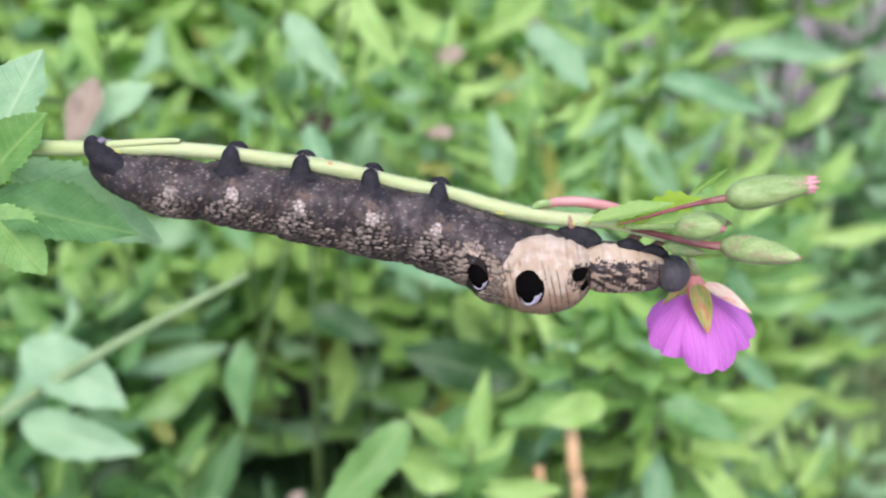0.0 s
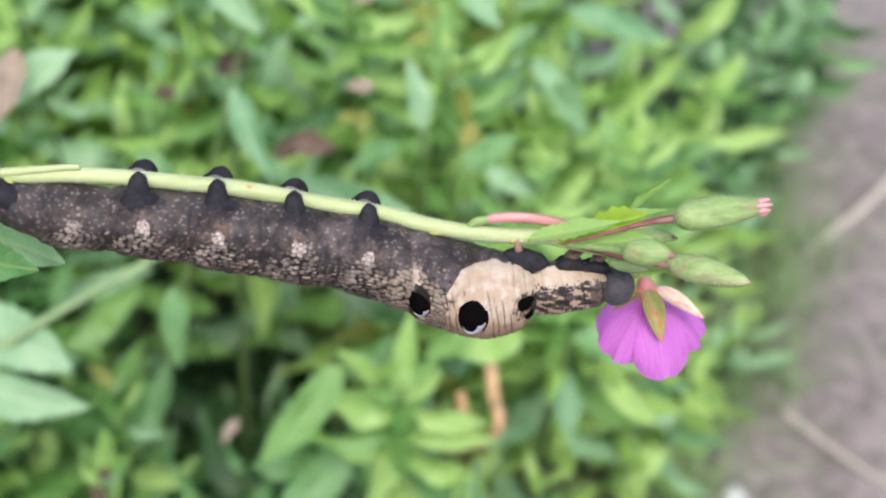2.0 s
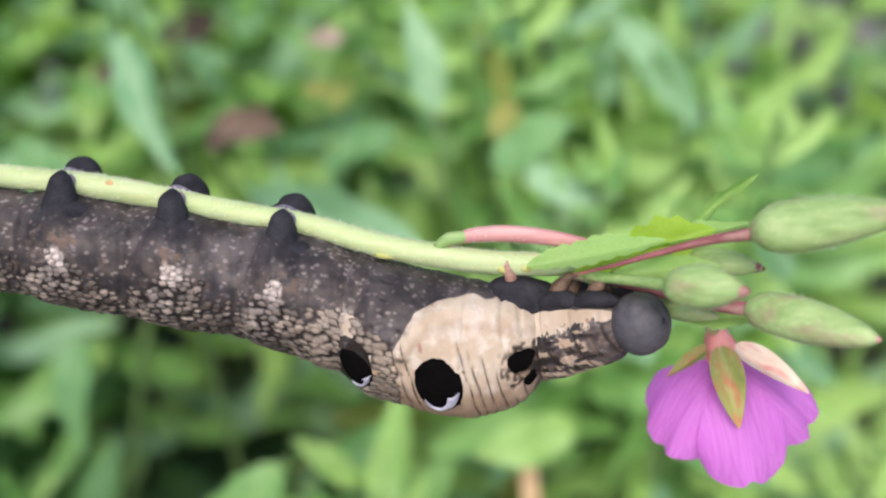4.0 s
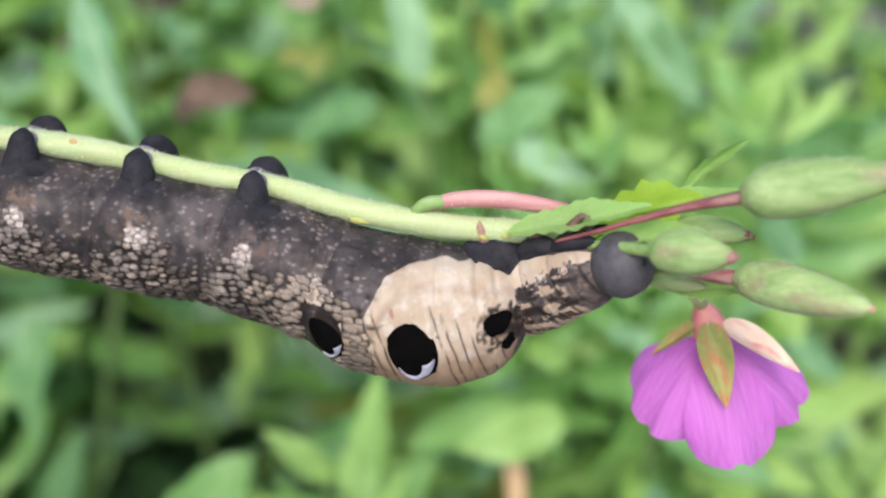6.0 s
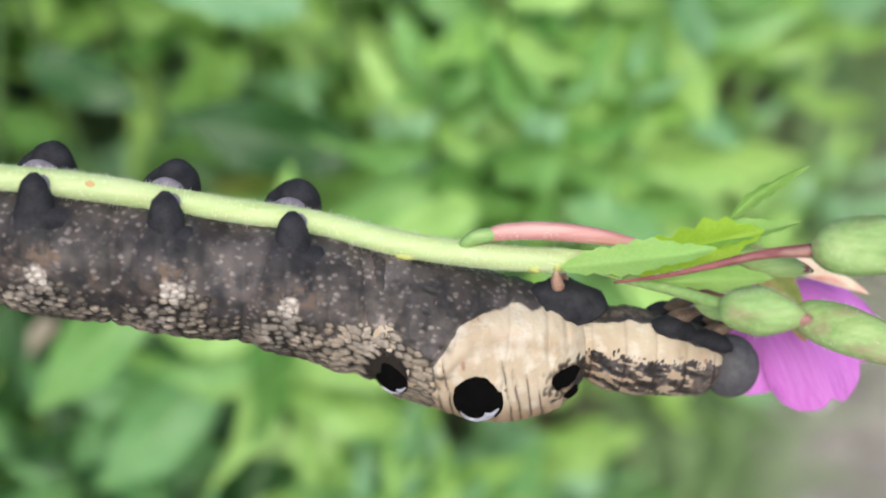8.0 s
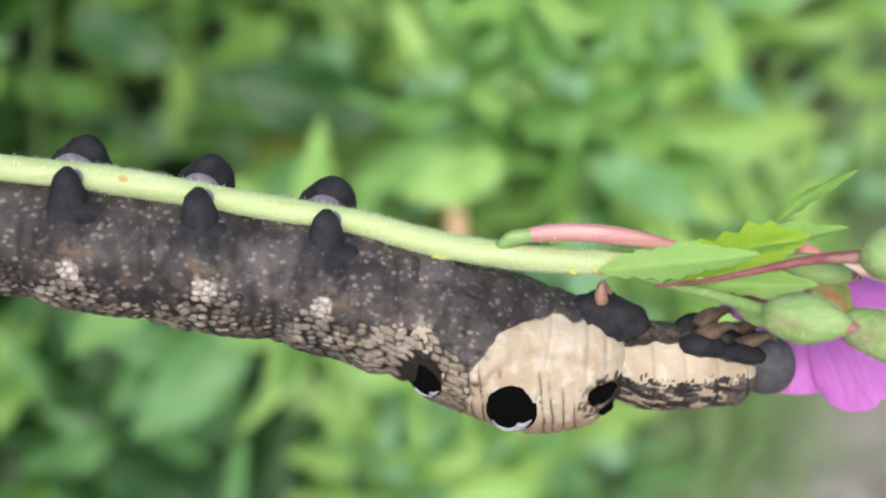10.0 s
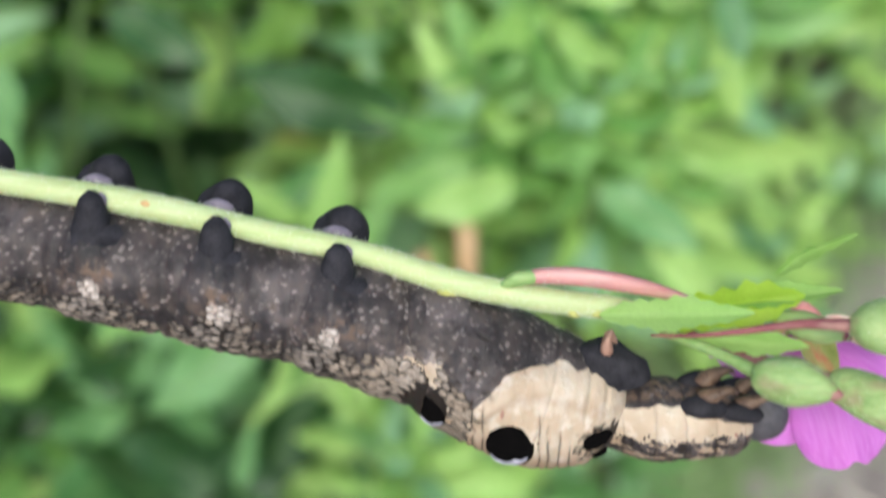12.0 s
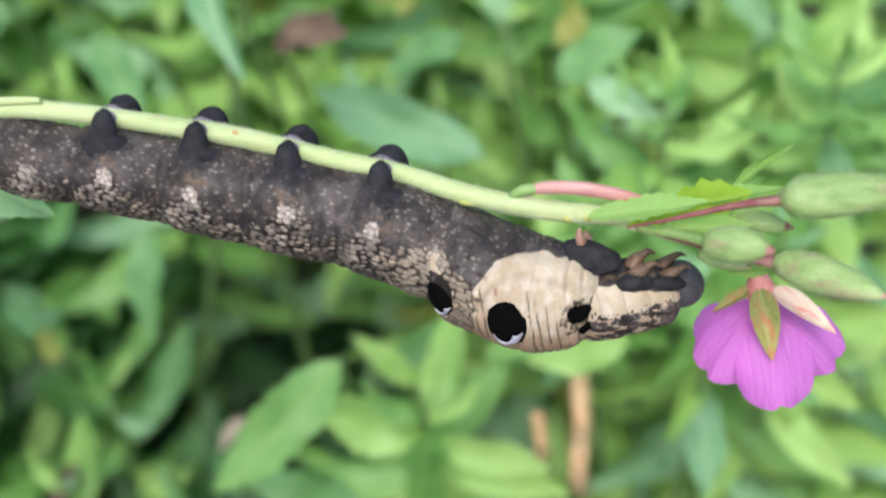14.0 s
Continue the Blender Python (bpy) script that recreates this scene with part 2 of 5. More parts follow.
def skin_material():
    """The caterpillar's skin: dark velvety ground with pale flecks; scaly, pale, cream, brown and black areas where the mesh's own marks say so."""
    m, nt, bsdf, out = node_material("caterpillar_skin")
    vec = coords(nt)
    scales, pale, cream, dark, line, brown = (attribute(nt, n) for n in ("scales", "pale", "cream", "dark", "line", "brown"))
    n1 = tex(nt, "ShaderNodeTexNoise", vec, Scale=220.0, Detail=4.0)
    n2 = tex(nt, "ShaderNodeTexNoise", vec, Scale=1400.0, Detail=3.0)
    n3 = tex(nt, "ShaderNodeTexNoise", vec, Scale=700.0, Detail=5.0)
    fine = tex(nt, "ShaderNodeTexNoise", vec, Scale=3600.0, Detail=2.0)
    low, high = [(0.38, (0, 0, 0)), (0.62, (1, 1, 1))], [(0.50, (0, 0, 0)), (0.66, (1, 1, 1))]
    ground = mixc(nt, ramp(nt, n1.outputs[0], low), (0.034, 0.027, 0.026), (0.092, 0.077, 0.078))
    ground = mixc(nt, calc(nt, "MULTIPLY", ramp(nt, n3.outputs[0], high), 0.4), ground, (0.12, 0.094, 0.082))
    ground = mixc(nt, ramp(nt, n3.outputs[0], [(0.34, (0.7, 0.7, 0.7)), (0.50, (0, 0, 0))]), ground, (0.020, 0.016, 0.016))
    ground = mixc(nt, calc(nt, "MULTIPLY", dark, 0.9), ground, (0.013, 0.012, 0.015))
    # small pale flecks, drawn out along the rings and gathered in clusters
    mp = nt.nodes.new("ShaderNodeMapping")
    mp.inputs["Scale"].default_value = (1.0, 1.35, 1.0)
    nt.links.new(mixc(nt, 0.0005, vec, n2.outputs["Color"], "ADD"), mp.inputs[0])
    fleck = tex(nt, "ShaderNodeTexVoronoi", mp.outputs[0], Scale=1500.0)
    gather = ramp(nt, n3.outputs[0], [(0.40, (0.15, 0.15, 0.15)), (0.56, (1, 1, 1))])
    spots = calc(nt, "MULTIPLY", ramp(nt, fleck.outputs["Distance"], [(0.16, (1, 1, 1)), (0.42, (0, 0, 0))]), gather)
    spots = calc(nt, "MULTIPLY", spots, calc(nt, "SUBTRACT", 0.68, calc(nt, "MULTIPLY", dark, 0.5)))
    ground = mixc(nt, spots, ground, (0.30, 0.25, 0.235))
    rust = calc(nt, "MULTIPLY", brown, ramp(nt, n2.outputs[0], [(0.42, (0, 0, 0)), (0.58, (1, 1, 1))]))
    ground = mixc(nt, rust, ground, (0.125, 0.084, 0.062))
    col = mixc(nt, calc(nt, "MULTIPLY", scales, 0.95), ground, mixc(nt, n2.outputs[0], (0.003, 0.003, 0.003), (0.030, 0.022, 0.018)))
    chalk = calc(nt, "MULTIPLY", pale, ramp(nt, n2.outputs[0], [(0.36, (0.35, 0.35, 0.35)), (0.52, (1, 1, 1))]))
    col = mixc(nt, chalk, col, (0.44, 0.36, 0.32))
    flesh = mixc(nt, ramp(nt, n1.outputs[0], low), (0.395, 0.305, 0.22), (0.51, 0.42, 0.33))
    flesh = mixc(nt, calc(nt, "MULTIPLY", ramp(nt, n3.outputs[0], high), 0.7), flesh, (0.57, 0.505, 0.44))
    flesh = mixc(nt, calc(nt, "MULTIPLY", fine.outputs[0], 0.25), flesh, (0.36, 0.25, 0.17))
    flesh = mixc(nt, calc(nt, "MULTIPLY", brown, calc(nt, "ADD", 0.45, calc(nt, "MULTIPLY", n3.outputs[0], 0.7))), flesh, (0.20, 0.115, 0.062))
    speck = tex(nt, "ShaderNodeTexVoronoi", vec, Scale=520.0)
    flesh = mixc(nt, ramp(nt, speck.outputs["Distance"], [(0.04, (0.85, 0.85, 0.85)), (0.09, (0, 0, 0))]), flesh, (0.08, 0.055, 0.04))
    edge = ramp(nt, calc(nt, "ADD", cream, calc(nt, "MULTIPLY", calc(nt, "SUBTRACT", n3.outputs[0], 0.5), 1.1)), [(0.40, (0, 0, 0)), (0.60, (1, 1, 1))])
    col = mixc(nt, edge, col, flesh)
    col = mixc(nt, calc(nt, "MULTIPLY", line, ramp(nt, n2.outputs[0], [(0.32, (0.25, 0.25, 0.25)), (0.50, (1, 1, 1))])), col, (0.018, 0.013, 0.010))
    nt.links.new(col, bsdf.inputs["Base Color"])
    bsdf.inputs["Roughness"].default_value = 0.55
    bsdf.inputs["Specular IOR Level"].default_value = 0.2
    bsdf.inputs["Subsurface Weight"].default_value = 0.08
    bsdf.inputs["Subsurface Scale"].default_value = 0.0006
    relief = calc(nt, "ADD", calc(nt, "MULTIPLY", spots, 0.6), calc(nt, "MULTIPLY", n2.outputs[0], 0.6))
    relief = calc(nt, "ADD", relief, calc(nt, "MULTIPLY", fine.outputs[0], 0.25))
    relief = calc(nt, "SUBTRACT", relief, calc(nt, "MULTIPLY", line, 1.2))
    bump(nt, bsdf, relief, 0.7, 0.00018)
    return m


def bead_material():
    """The small horny scales: each its own tan, grey or cream."""
    m, nt, bsdf, out = node_material("scale_beads")
    vec = coords(nt)
    pale, cream = attribute(nt, "pale"), attribute(nt, "cream")
    geo = nt.nodes.new("ShaderNodeNewGeometry")
    n2 = tex(nt, "ShaderNodeTexNoise", vec, Scale=2400.0, Detail=3.0)
    big = tex(nt, "ShaderNodeTexNoise", vec, Scale=420.0, Detail=2.0)
    tone = calc(nt, "MULTIPLY", geo.outputs["Random Per Island"], ramp(nt, big.outputs[0], [(0.36, (0.25, 0.25, 0.25)), (0.60, (1.0, 1.0, 1.0))]))
    col = mixc(nt, calc(nt, "POWER", tone, 1.5), (0.016, 0.012, 0.010), (0.36, 0.285, 0.225))
    col = mixc(nt, calc(nt, "MULTIPLY", cream, 0.7), col, (0.32, 0.25, 0.185))
    col = mixc(nt, pale, col, (0.54, 0.465, 0.42))
    col = mixc(nt, ramp(nt, n2.outputs[0], [(0.40, (0.45, 0.45, 0.45)), (0.62, (0, 0, 0))]), col, (0.10, 0.07, 0.055))
    col = mixc(nt, attribute(nt, "rim"), col, (0.005, 0.004, 0.004))
    nt.links.new(col, bsdf.inputs["Base Color"])
    bsdf.inputs["Roughness"].default_value = 0.5
    bsdf.inputs["Specular IOR Level"].default_value = 0.35
    bump(nt, bsdf, n2.outputs[0], 0.5, 0.0001)
    return m


BEADS = bead_material()
SKIN = skin_material()
LEG_DARK = plant_material("leg_dark_grey", (0.010, 0.0095, 0.012), (0.032, 0.030, 0.036), 900.0, 0.7, (1, 1, 1), 0.0001)
LEG_TAN = plant_material("leg_tan_brown", (0.045, 0.025, 0.017), (0.19, 0.115, 0.075), 1100.0, 0.45, (1, 1, 1), 0.0001)
LEG_SOLE = plant_material("leg_sole_grey", (0.13, 0.11, 0.14), (0.23, 0.195, 0.235), 900.0, 0.5, (1, 1, 1), 0.0001)
CLAW = plant_material("claw_tan", (0.22, 0.11, 0.08), (0.42, 0.26, 0.20), 900.0, 0.4)
CLAW_DARK = plant_material("claw_dark", (0.10, 0.06, 0.05), (0.24, 0.15, 0.12), 900.0, 0.5)
HEAD_DARK = plant_material("head_dark_grey", (0.040, 0.037, 0.042), (0.085, 0.078, 0.088), 1300.0, 0.55, (1, 1, 1), 0.00018, 0.0, None, 0.8)
SPOT_BLACK = plant_material("eyespot_black", (0.0015, 0.0014, 0.0014), (0.0035, 0.003, 0.003), 800.0, 0.95, (1, 1, 1), 0.0002, 0.0, None, 0.1)
SPOT_WHITE = plant_material("eyespot_lilac_white", (0.24, 0.23, 0.28), (0.46, 0.44, 0.52), 900.0, 0.4)


# ---- building helpers ----
MM = 0.001


def part(name, bm, material, parent, label="", smooth=True):
    """One mesh object from a bmesh, under a thing or a part."""
    me = bpy.data.meshes.new(name)
    bm.normal_update()
    bm.to_mesh(me)
    bm.free()
    if smooth:
        me.polygons.foreach_set("use_smooth", [True] * len(me.polygons))
    me.materials.append(material)
    ob = new(name, me)
    ob.parent = parent
    return tagged(ob, label)


def spline(points, n):
    """n places along a smooth line through the points; each may carry a radius as a fourth number."""
    p = np.array(points, float)
    p = np.vstack([2 * p[0] - p[1], p, 2 * p[-1] - p[-2]])
    out = []
    for u in np.linspace(0, len(p) - 3 - 1e-6, n):
        i, t = int(u), u - int(u)
        a, b, c, d = p[i:i + 4]
        out.append(0.5 * (2 * b + (c - a) * t + (2 * a - 5 * b + 4 * c - d) * t * t + (3 * b - a - 3 * c + d) * t ** 3))
    return np.array(out)


def tube(points, n=24, seg=12, rough=0.0, bm=None):
    """A round rod in millimetres through points (x, y, z, radius), with closed round ends."""
    bm = bm or bmesh.new()
    p = spline(points, n)
    rings = []
    for i in range(n):
        c = Vector(p[i, :3])
        ahead = Vector(p[min(i + 1, n - 1), :3] - p[max(i - 1, 0), :3]).normalized()
        side = ahead.cross(Vector((0, 0.13, 1))).normalized()
        up = side.cross(ahead)
        ring = []
        for k in range(seg):
            a = 2 * math.pi * k / seg
            r = p[i, 3] * (1 + rough * noise.noise(c * 0.9 + Vector((k, 0, 0))))
            ring.append(bm.verts.new((c + (side * math.cos(a) + up * math.sin(a)) * r) * MM))
        rings.append(ring)
    for a, b in zip(rings, rings[1:]):
        for k in range(seg):
            bm.faces.new((a[k], a[(k + 1) % seg], b[(k + 1) % seg], b[k]))
    bm.faces.new(rings[0][::-1])
    bm.faces.new(rings[-1])
    bmesh.ops.recalc_face_normals(bm, faces=bm.faces)
    return bm


def blade_mesh(name, material, width=0.34, droop=0.16, fold=0.10, twist=0.0, teeth=0, peak=0.42, wavy=0.0, nx=14, ny=6, notch=0.0):
    """A leaf blade 1 long along x; width is its share of the length."""
    bm = bmesh.new()
    grid = []
    for i in range(nx + 1):
        u = i / nx
        q = math.log(0.5) / math.log(peak)
        w = width / 2 * max(math.sin(math.pi * u ** q), 0.0) ** 0.85 + 0.006
        row = []
        for j in range(ny + 1):
            v = 2 * j / ny - 1
            ww = w * (1 + (teeth * (i % 2 - 0.5) * (0.5 + 0.5 * math.sin(i * 2.3 + v)) if teeth and abs(v) == 1 else 0))
            y = v * ww
            x = u - notch * (1 - abs(v)) ** 2 * max(0, u - 0.8) * 5 * 0.2
            z = -droop * u * u + fold * abs(v) * w * 2 + wavy * w * math.sin(u * 9 + 2.2 * (1 if v > 0 else -1)) * abs(v)
            a = twist * u
            row.append(bm.verts.new((x, y * math.cos(a) - z * math.sin(a), y * math.sin(a) + z * math.cos(a))))
        grid.append(row)
    for i in range(nx):
        for j in range(ny):
            bm.faces.new((grid[i][j], grid[i + 1][j], grid[i + 1][j + 1], grid[i][j + 1]))
    bm.normal_update()
    me = bpy.data.meshes.new(name)
    bm.to_mesh(me)
    bm.free()
    me.polygons.foreach_set("use_smooth", [True] * len(me.polygons))
    me.materials.append(material)
    return me


SHAPES = [dict(width=0.32, droop=0.22, fold=0.22, twist=0.25, wavy=0.28, teeth=0.16), dict(width=0.38, droop=0.14, fold=0.16, twist=-0.35, wavy=0.4, teeth=0.22),
          dict(width=0.30, droop=0.30, fold=0.26, twist=0.1, wavy=0.35, teeth=0.2), dict(width=0.25, droop=0.10, fold=0.30, twist=0.5, wavy=0.28, teeth=0.16)]
BLADES = {}
for tone, mat in (("mid", LEAF_MID), ("pale", LEAF_PALE), ("bright", LEAF_BRIGHT), ("fresh", LEAF_FRESH), ("dark", LEAF_DARK), ("yellow", LEAF_YELLOW), ("brown", LEAF_BROWN), ("litter", LEAF_LITTER)):
    BLADES[tone] = [blade_mesh("leaf_" + tone, mat, **shape) for shape in SHAPES]


def blade_pose(base, tip, facing, wide=1.0):
    """Lays a unit blade from base to tip, its upper side towards facing (all in metres)."""
    x = Vector(tip) - Vector(base)
    size = x.length
    x.normalize()
    y = Vector(facing).cross(x).normalized()
    z = x.cross(y)
    m = Matrix((x, y, z)).transposed().to_4x4()
    return Matrix.Translation(base) @ m @ Matrix.Diagonal((size, size * wide, size, 1))


def blade(parent, mesh, base, tip, facing, wide=1.0, name="leaf", label=""):
    ob = new(name, mesh)
    ob.parent = parent
    ob.matrix_basis = blade_pose(base, tip, facing, wide)
    return tagged(ob, label)


# ---- ground ----
def build_ground():
    bm = bmesh.new()
    n = 90
    xs = np.concatenate([[-20, -5, -1.5], np.linspace(-0.6, 0.7, n), [1.5, 5, 20]])
    ys = np.concatenate([[-20, -5, -1.5], np.linspace(-0.5, 0.8, n), [1.5, 5, 20]])
    rows = []
    for x in xs:
        rows.append([bm.verts.new((x, y, 0.006 * noise.fractal(Vector((x * 14, y * 14, 0)), 1.0, 2.0, 4) if max(abs(x), abs(y)) < 0.8 else 0.0)) for y in ys])
    for a, b in zip(rows, rows[1:]):
        for k in range(len(ys) - 1):
            bm.faces.new((a[k], b[k], b[k + 1], a[k + 1]))
    g = part("ground", bm, SOIL, None)
    tagged(g, "bare grey-brown trodden soil beside the plants", "ground", kind="structure")


build_ground()


def pebble_mesh(name, material, seed):
    bm = bmesh.new()
    bmesh.ops.create_icosphere(bm, subdivisions=2, radius=1.0)
    for v in bm.verts:
        v.co *= 1 + 0.28 * noise.noise(v.co * 1.3 + Vector((seed * 7.1, 0, 0)))
        v.co.z *= 0.6
    me = bpy.data.meshes.new(name)
    bm.to_mesh(me)
    bm.free()
    me.polygons.foreach_set("use_smooth", [True] * len(me.polygons))
    me.materials.append(material)
    return me


def scatter_pebbles():
    rng = random.Random(11)
    meshes = [pebble_mesh("pebble", PEBBLE, k) for k in range(4)]
    for k in range(110):
        x, y = rng.uniform(0.09, 0.36), rng.uniform(0.02, 0.6)
        s = rng.uniform(0.0014, 0.005)
        ob = new("pebble", meshes[k % 4])
        ob.matrix_basis = pose(x, y, 0.006 * noise.fractal(Vector((x * 14, y * 14, 0)), 1.0, 2.0, 4) + s * 0.25, 0, 0, rng.uniform(0, 360)) @ Matrix.Scale(s, 4)
        tagged(ob, "small grey pebble lying on the bare soil", "pebble", "pebbles on the soil")


scatter_pebbles()
white = new("stone", pebble_mesh("stone", STONE, 9))
white.matrix_basis = pose(0.158, 0.157, 0.003, 10, 0, 30) @ Matrix.Diagonal((0.0062, 0.0055, 0.0075, 1))
tagged(white, "small whitish stone lying on the soil", "stone")


# ---- the willowherb plants behind ----
def weed(root, top, rng, size, tones, count=8, step=9.0, name="willowherb_plant", label="leafy green willowherb plant growing from the soil"):
    """A plant with a stem from root to top (metres) and crossed pairs of leaves up its stem."""
    root, top = Vector(root), Vector(top)
    plant = new(name)
    plant.matrix_basis = Matrix.Translation(root)
    tagged(plant, label, "plant", "willowherb plants behind")
    rise = (top - root) * 1000
    bend = Vector((rng.uniform(-6, 6), rng.uniform(-6, 6), 0))
    line = [(0, 0, -4, 1.3), (*(rise * 0.4 + bend), 1.1), (*(rise * 0.75 + bend * 0.6), 0.9), (*rise, 0.5)]
    part("stem", tube(line, 14, 7), STEM_DULL, plant)
    path = spline(line, 60)
    length = rise.length
    turn = rng.uniform(0, math.pi)
    for k in range(count):
        u = 1 - k * step / length
        if u < 0.1:
            break
        c = Vector(path[int(u * 59)][:3])
        grown = min(1.0, 0.35 + 0.28 * k)
        for half in range(2):
            a = turn + k * math.pi / 2 + half * math.pi + rng.uniform(-0.35, 0.35)
            rise_angle = radians(38 - 8 * min(k, 5) + rng.uniform(-14, 14))
            way = Vector((math.cos(a) * math.cos(rise_angle), math.sin(a) * math.cos(rise_angle), math.sin(rise_angle)))
            long = size * grown * rng.uniform(0.8, 1.15)
            tip = c + way * long
            tone = rng.choices(list(tones), list(tones.values()))[0]
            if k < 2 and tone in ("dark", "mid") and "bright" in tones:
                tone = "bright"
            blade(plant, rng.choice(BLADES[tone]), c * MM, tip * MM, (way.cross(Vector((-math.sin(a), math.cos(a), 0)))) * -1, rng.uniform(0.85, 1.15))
    return plant


def plant_bed():
    """The bed of plants; it ends to the right where the bare soil begins."""
    rng = random.Random(4)
    # Tone mixes per zone: young leaves, but also light and shade put into colour.
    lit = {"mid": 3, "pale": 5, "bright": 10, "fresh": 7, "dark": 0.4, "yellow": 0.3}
    young_lit = {"bright": 16, "pale": 6, "fresh": 2, "yellow": 0.3}
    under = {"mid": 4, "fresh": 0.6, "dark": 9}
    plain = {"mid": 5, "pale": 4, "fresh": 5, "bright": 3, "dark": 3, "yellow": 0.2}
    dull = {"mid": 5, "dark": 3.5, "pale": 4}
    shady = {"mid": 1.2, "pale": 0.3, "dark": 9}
    pitch = 0.0245
    for i in range(19):
        for j in range(19):
            x, y = -0.235 + i * pitch + rng.uniform(-0.011, 0.011), -0.01 + j * pitch + rng.uniform(-0.011, 0.011)
            edge = 0.100 + 0.50 * (y - 0.10) + 0.012 * noise.noise(Vector((y * 30, 2.0, 0))) - (0.008 if y < 0.2 else 0.0)
            gap = ((x - 0.112) / 0.024) ** 2 + ((y - 0.285) / 0.055) ** 2 < 1
            if x > edge or gap or (x < -0.13 and y < 0.02):
                continue
            tall = min(0.105 + 0.50 * max(y - 0.05, -0.05), 0.24) + rng.uniform(-0.022, 0.018)
            near_edge = edge - x < (0.042 if y < 0.24 else 0.065)
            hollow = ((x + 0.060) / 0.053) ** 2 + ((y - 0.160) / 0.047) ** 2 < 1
            if x < -0.118 and 0.05 < y < 0.14:
                tall += 0.02
            # Lower plants here; the hollow's shade is put into their dark leaf tones.
            if hollow:
                tall *= rng.uniform(0.25, 0.5)
            if near_edge:
                tall *= rng.uniform(0.45, 0.85)
            tall += 0.02 if x > 0.02 and y > 0.13 and not near_edge else 0.0
            young = x > 0.004 + 0.02 * noise.noise(Vector((x * 20, y * 20, 5))) and y > 0.10
            weed((x, y, 0), (x + rng.uniform(-0.012, 0.012), y + rng.uniform(-0.022, 0.008), tall), rng, rng.uniform(22, 30) if near_edge else rng.uniform(28, 40) if young else rng.uniform(32, 46), dull if near_edge and not 0.13 < y < 0.25 else young_lit if young or (y > 0.21 and not hollow) else lit if young or (x < -0.085 and y < 0.125) or (y > 0.16 and not hollow and (x > -0.03 or y > 0.22)) else shady if hollow else under if y < 0.12 else plain, 9, rng.uniform(11, 15))


plant_bed()


def marked_plant(root, leaves, stems=()):
    """A plant whose leaves stand at known places: (x, y, tip x, tip y, depth, tip depth, tone, shape, width) in the sprig's axes, in mm."""
    plant = new("willowherb_plant")
    foot = to_world(*root)
    plant.matrix_basis = pose(foot.x, foot.y, 0)
    tagged(plant, "leafy willowherb plant with broad light green leaves", "plant", "willowherb plants behind")
    inv = plant.matrix_basis.inverted()
    toward = pose(0, 0, 0, LEAN) @ Vector((0, 0.25, 1))
    top = None
    for x, y, tx, ty, z, tz, tone, shape, wide in leaves:
        b, t = inv @ to_world(x, y, z), inv @ to_world(tx, ty, tz)
        blade(plant, BLADES[tone][shape], b, t, toward, wide)
        top = b if top is None or b.z > top.z else top
        # a short stalk that joins the leaf to the plant's stem
        back = inv @ to_world(x * 0.8 + root[0] * 0.2, y - 8, z - 30)
        part("stalk", tube([(*(b * 1000), 0.4), (*(back * 1000), 0.6), (*((back + Vector((0, 0.01, -0.05))) * 1000), 0.8)], 8, 6), STEM_DULL, plant)
    low = Vector((0, 0, -0.004)) * 1000
    part("stem", tube([(*low, 1.4), (*(top * 1000 * 0.5 + Vector((0, 4, 0))), 1.2), (*(top * 1000), 0.6)], 14, 8), STEM_DULL, plant)
    for a, b, r in stems:
        p, q = (inv @ to_world(*a)) * 1000, (inv @ to_world(*b)) * 1000
        part("stem", tube([(*p, r), (*((p + q) / 2 + Vector((0, 0, 1.5))), r * 0.95), (*q, r * 0.6)], 16, 8), STEM_FAR, plant, "pale green side stem")
    return plant


marked_plant((-20, -90, -210), [
    (-14, -53, -36, -77, -150, -140, "fresh", 1, 0.85), (-3, -64, -13, -53, -170, -163, "bright", 0, 1.0), (-3, -64, 5, -54, -170, -162, "bright", 2, 1.0),
    (4, -54, -12, -64, -178, -172, "mid", 1, 1.0), (0, -74, -8, -104, -172, -172, "fresh", 0, 0.9), (-12, -86, -34, -108, -178, -166, "mid", 1, 1.1), (6, -88, 22, -112, -186, -176, "mid", 0, 1.2), (-20, -92, -40, -90, -182, -172, "mid", 1, 1.1), (-19, -102, -48, -143, -198, -188, "mid", 1, 1.0), (20, -99, -6, -112, -190, -182, "bright", 1, 1.2)])
marked_plant((-50, -30, -215), [
    (-40, 23, -31, -2, -156, -149, "pale", 3, 1.0), (10, -19, -33, -7, -176, -196, "pale", 1, 0.62), (6, 4, -9, -1, -178, -172, "mid", 0, 1.2),
    (-67, 5, -56, -10, -174, -168, "mid", 1, 1.1), (-60, -35, -61, -58, -178, -172, "mid", 0, 1.0), (-30, 2, -19, 9, -172, -166, "litter", 2, 1.3)])
marked_plant((25, -40, -225), [
    (24, -4, 38, 6, -178, -172, "mid", 1, 1.2), (13, 7, 10, 27, -182, -174, "pale", 0, 1.0), (27, 8, 22, 24, -190, -184, "yellow", 3, 1.0), (45, -8, 44, 6, -172, -165, "bright", 3, 1.0),
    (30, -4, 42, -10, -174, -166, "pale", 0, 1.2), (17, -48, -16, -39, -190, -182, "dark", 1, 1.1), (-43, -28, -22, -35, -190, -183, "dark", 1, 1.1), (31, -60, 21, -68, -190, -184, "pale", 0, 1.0)])
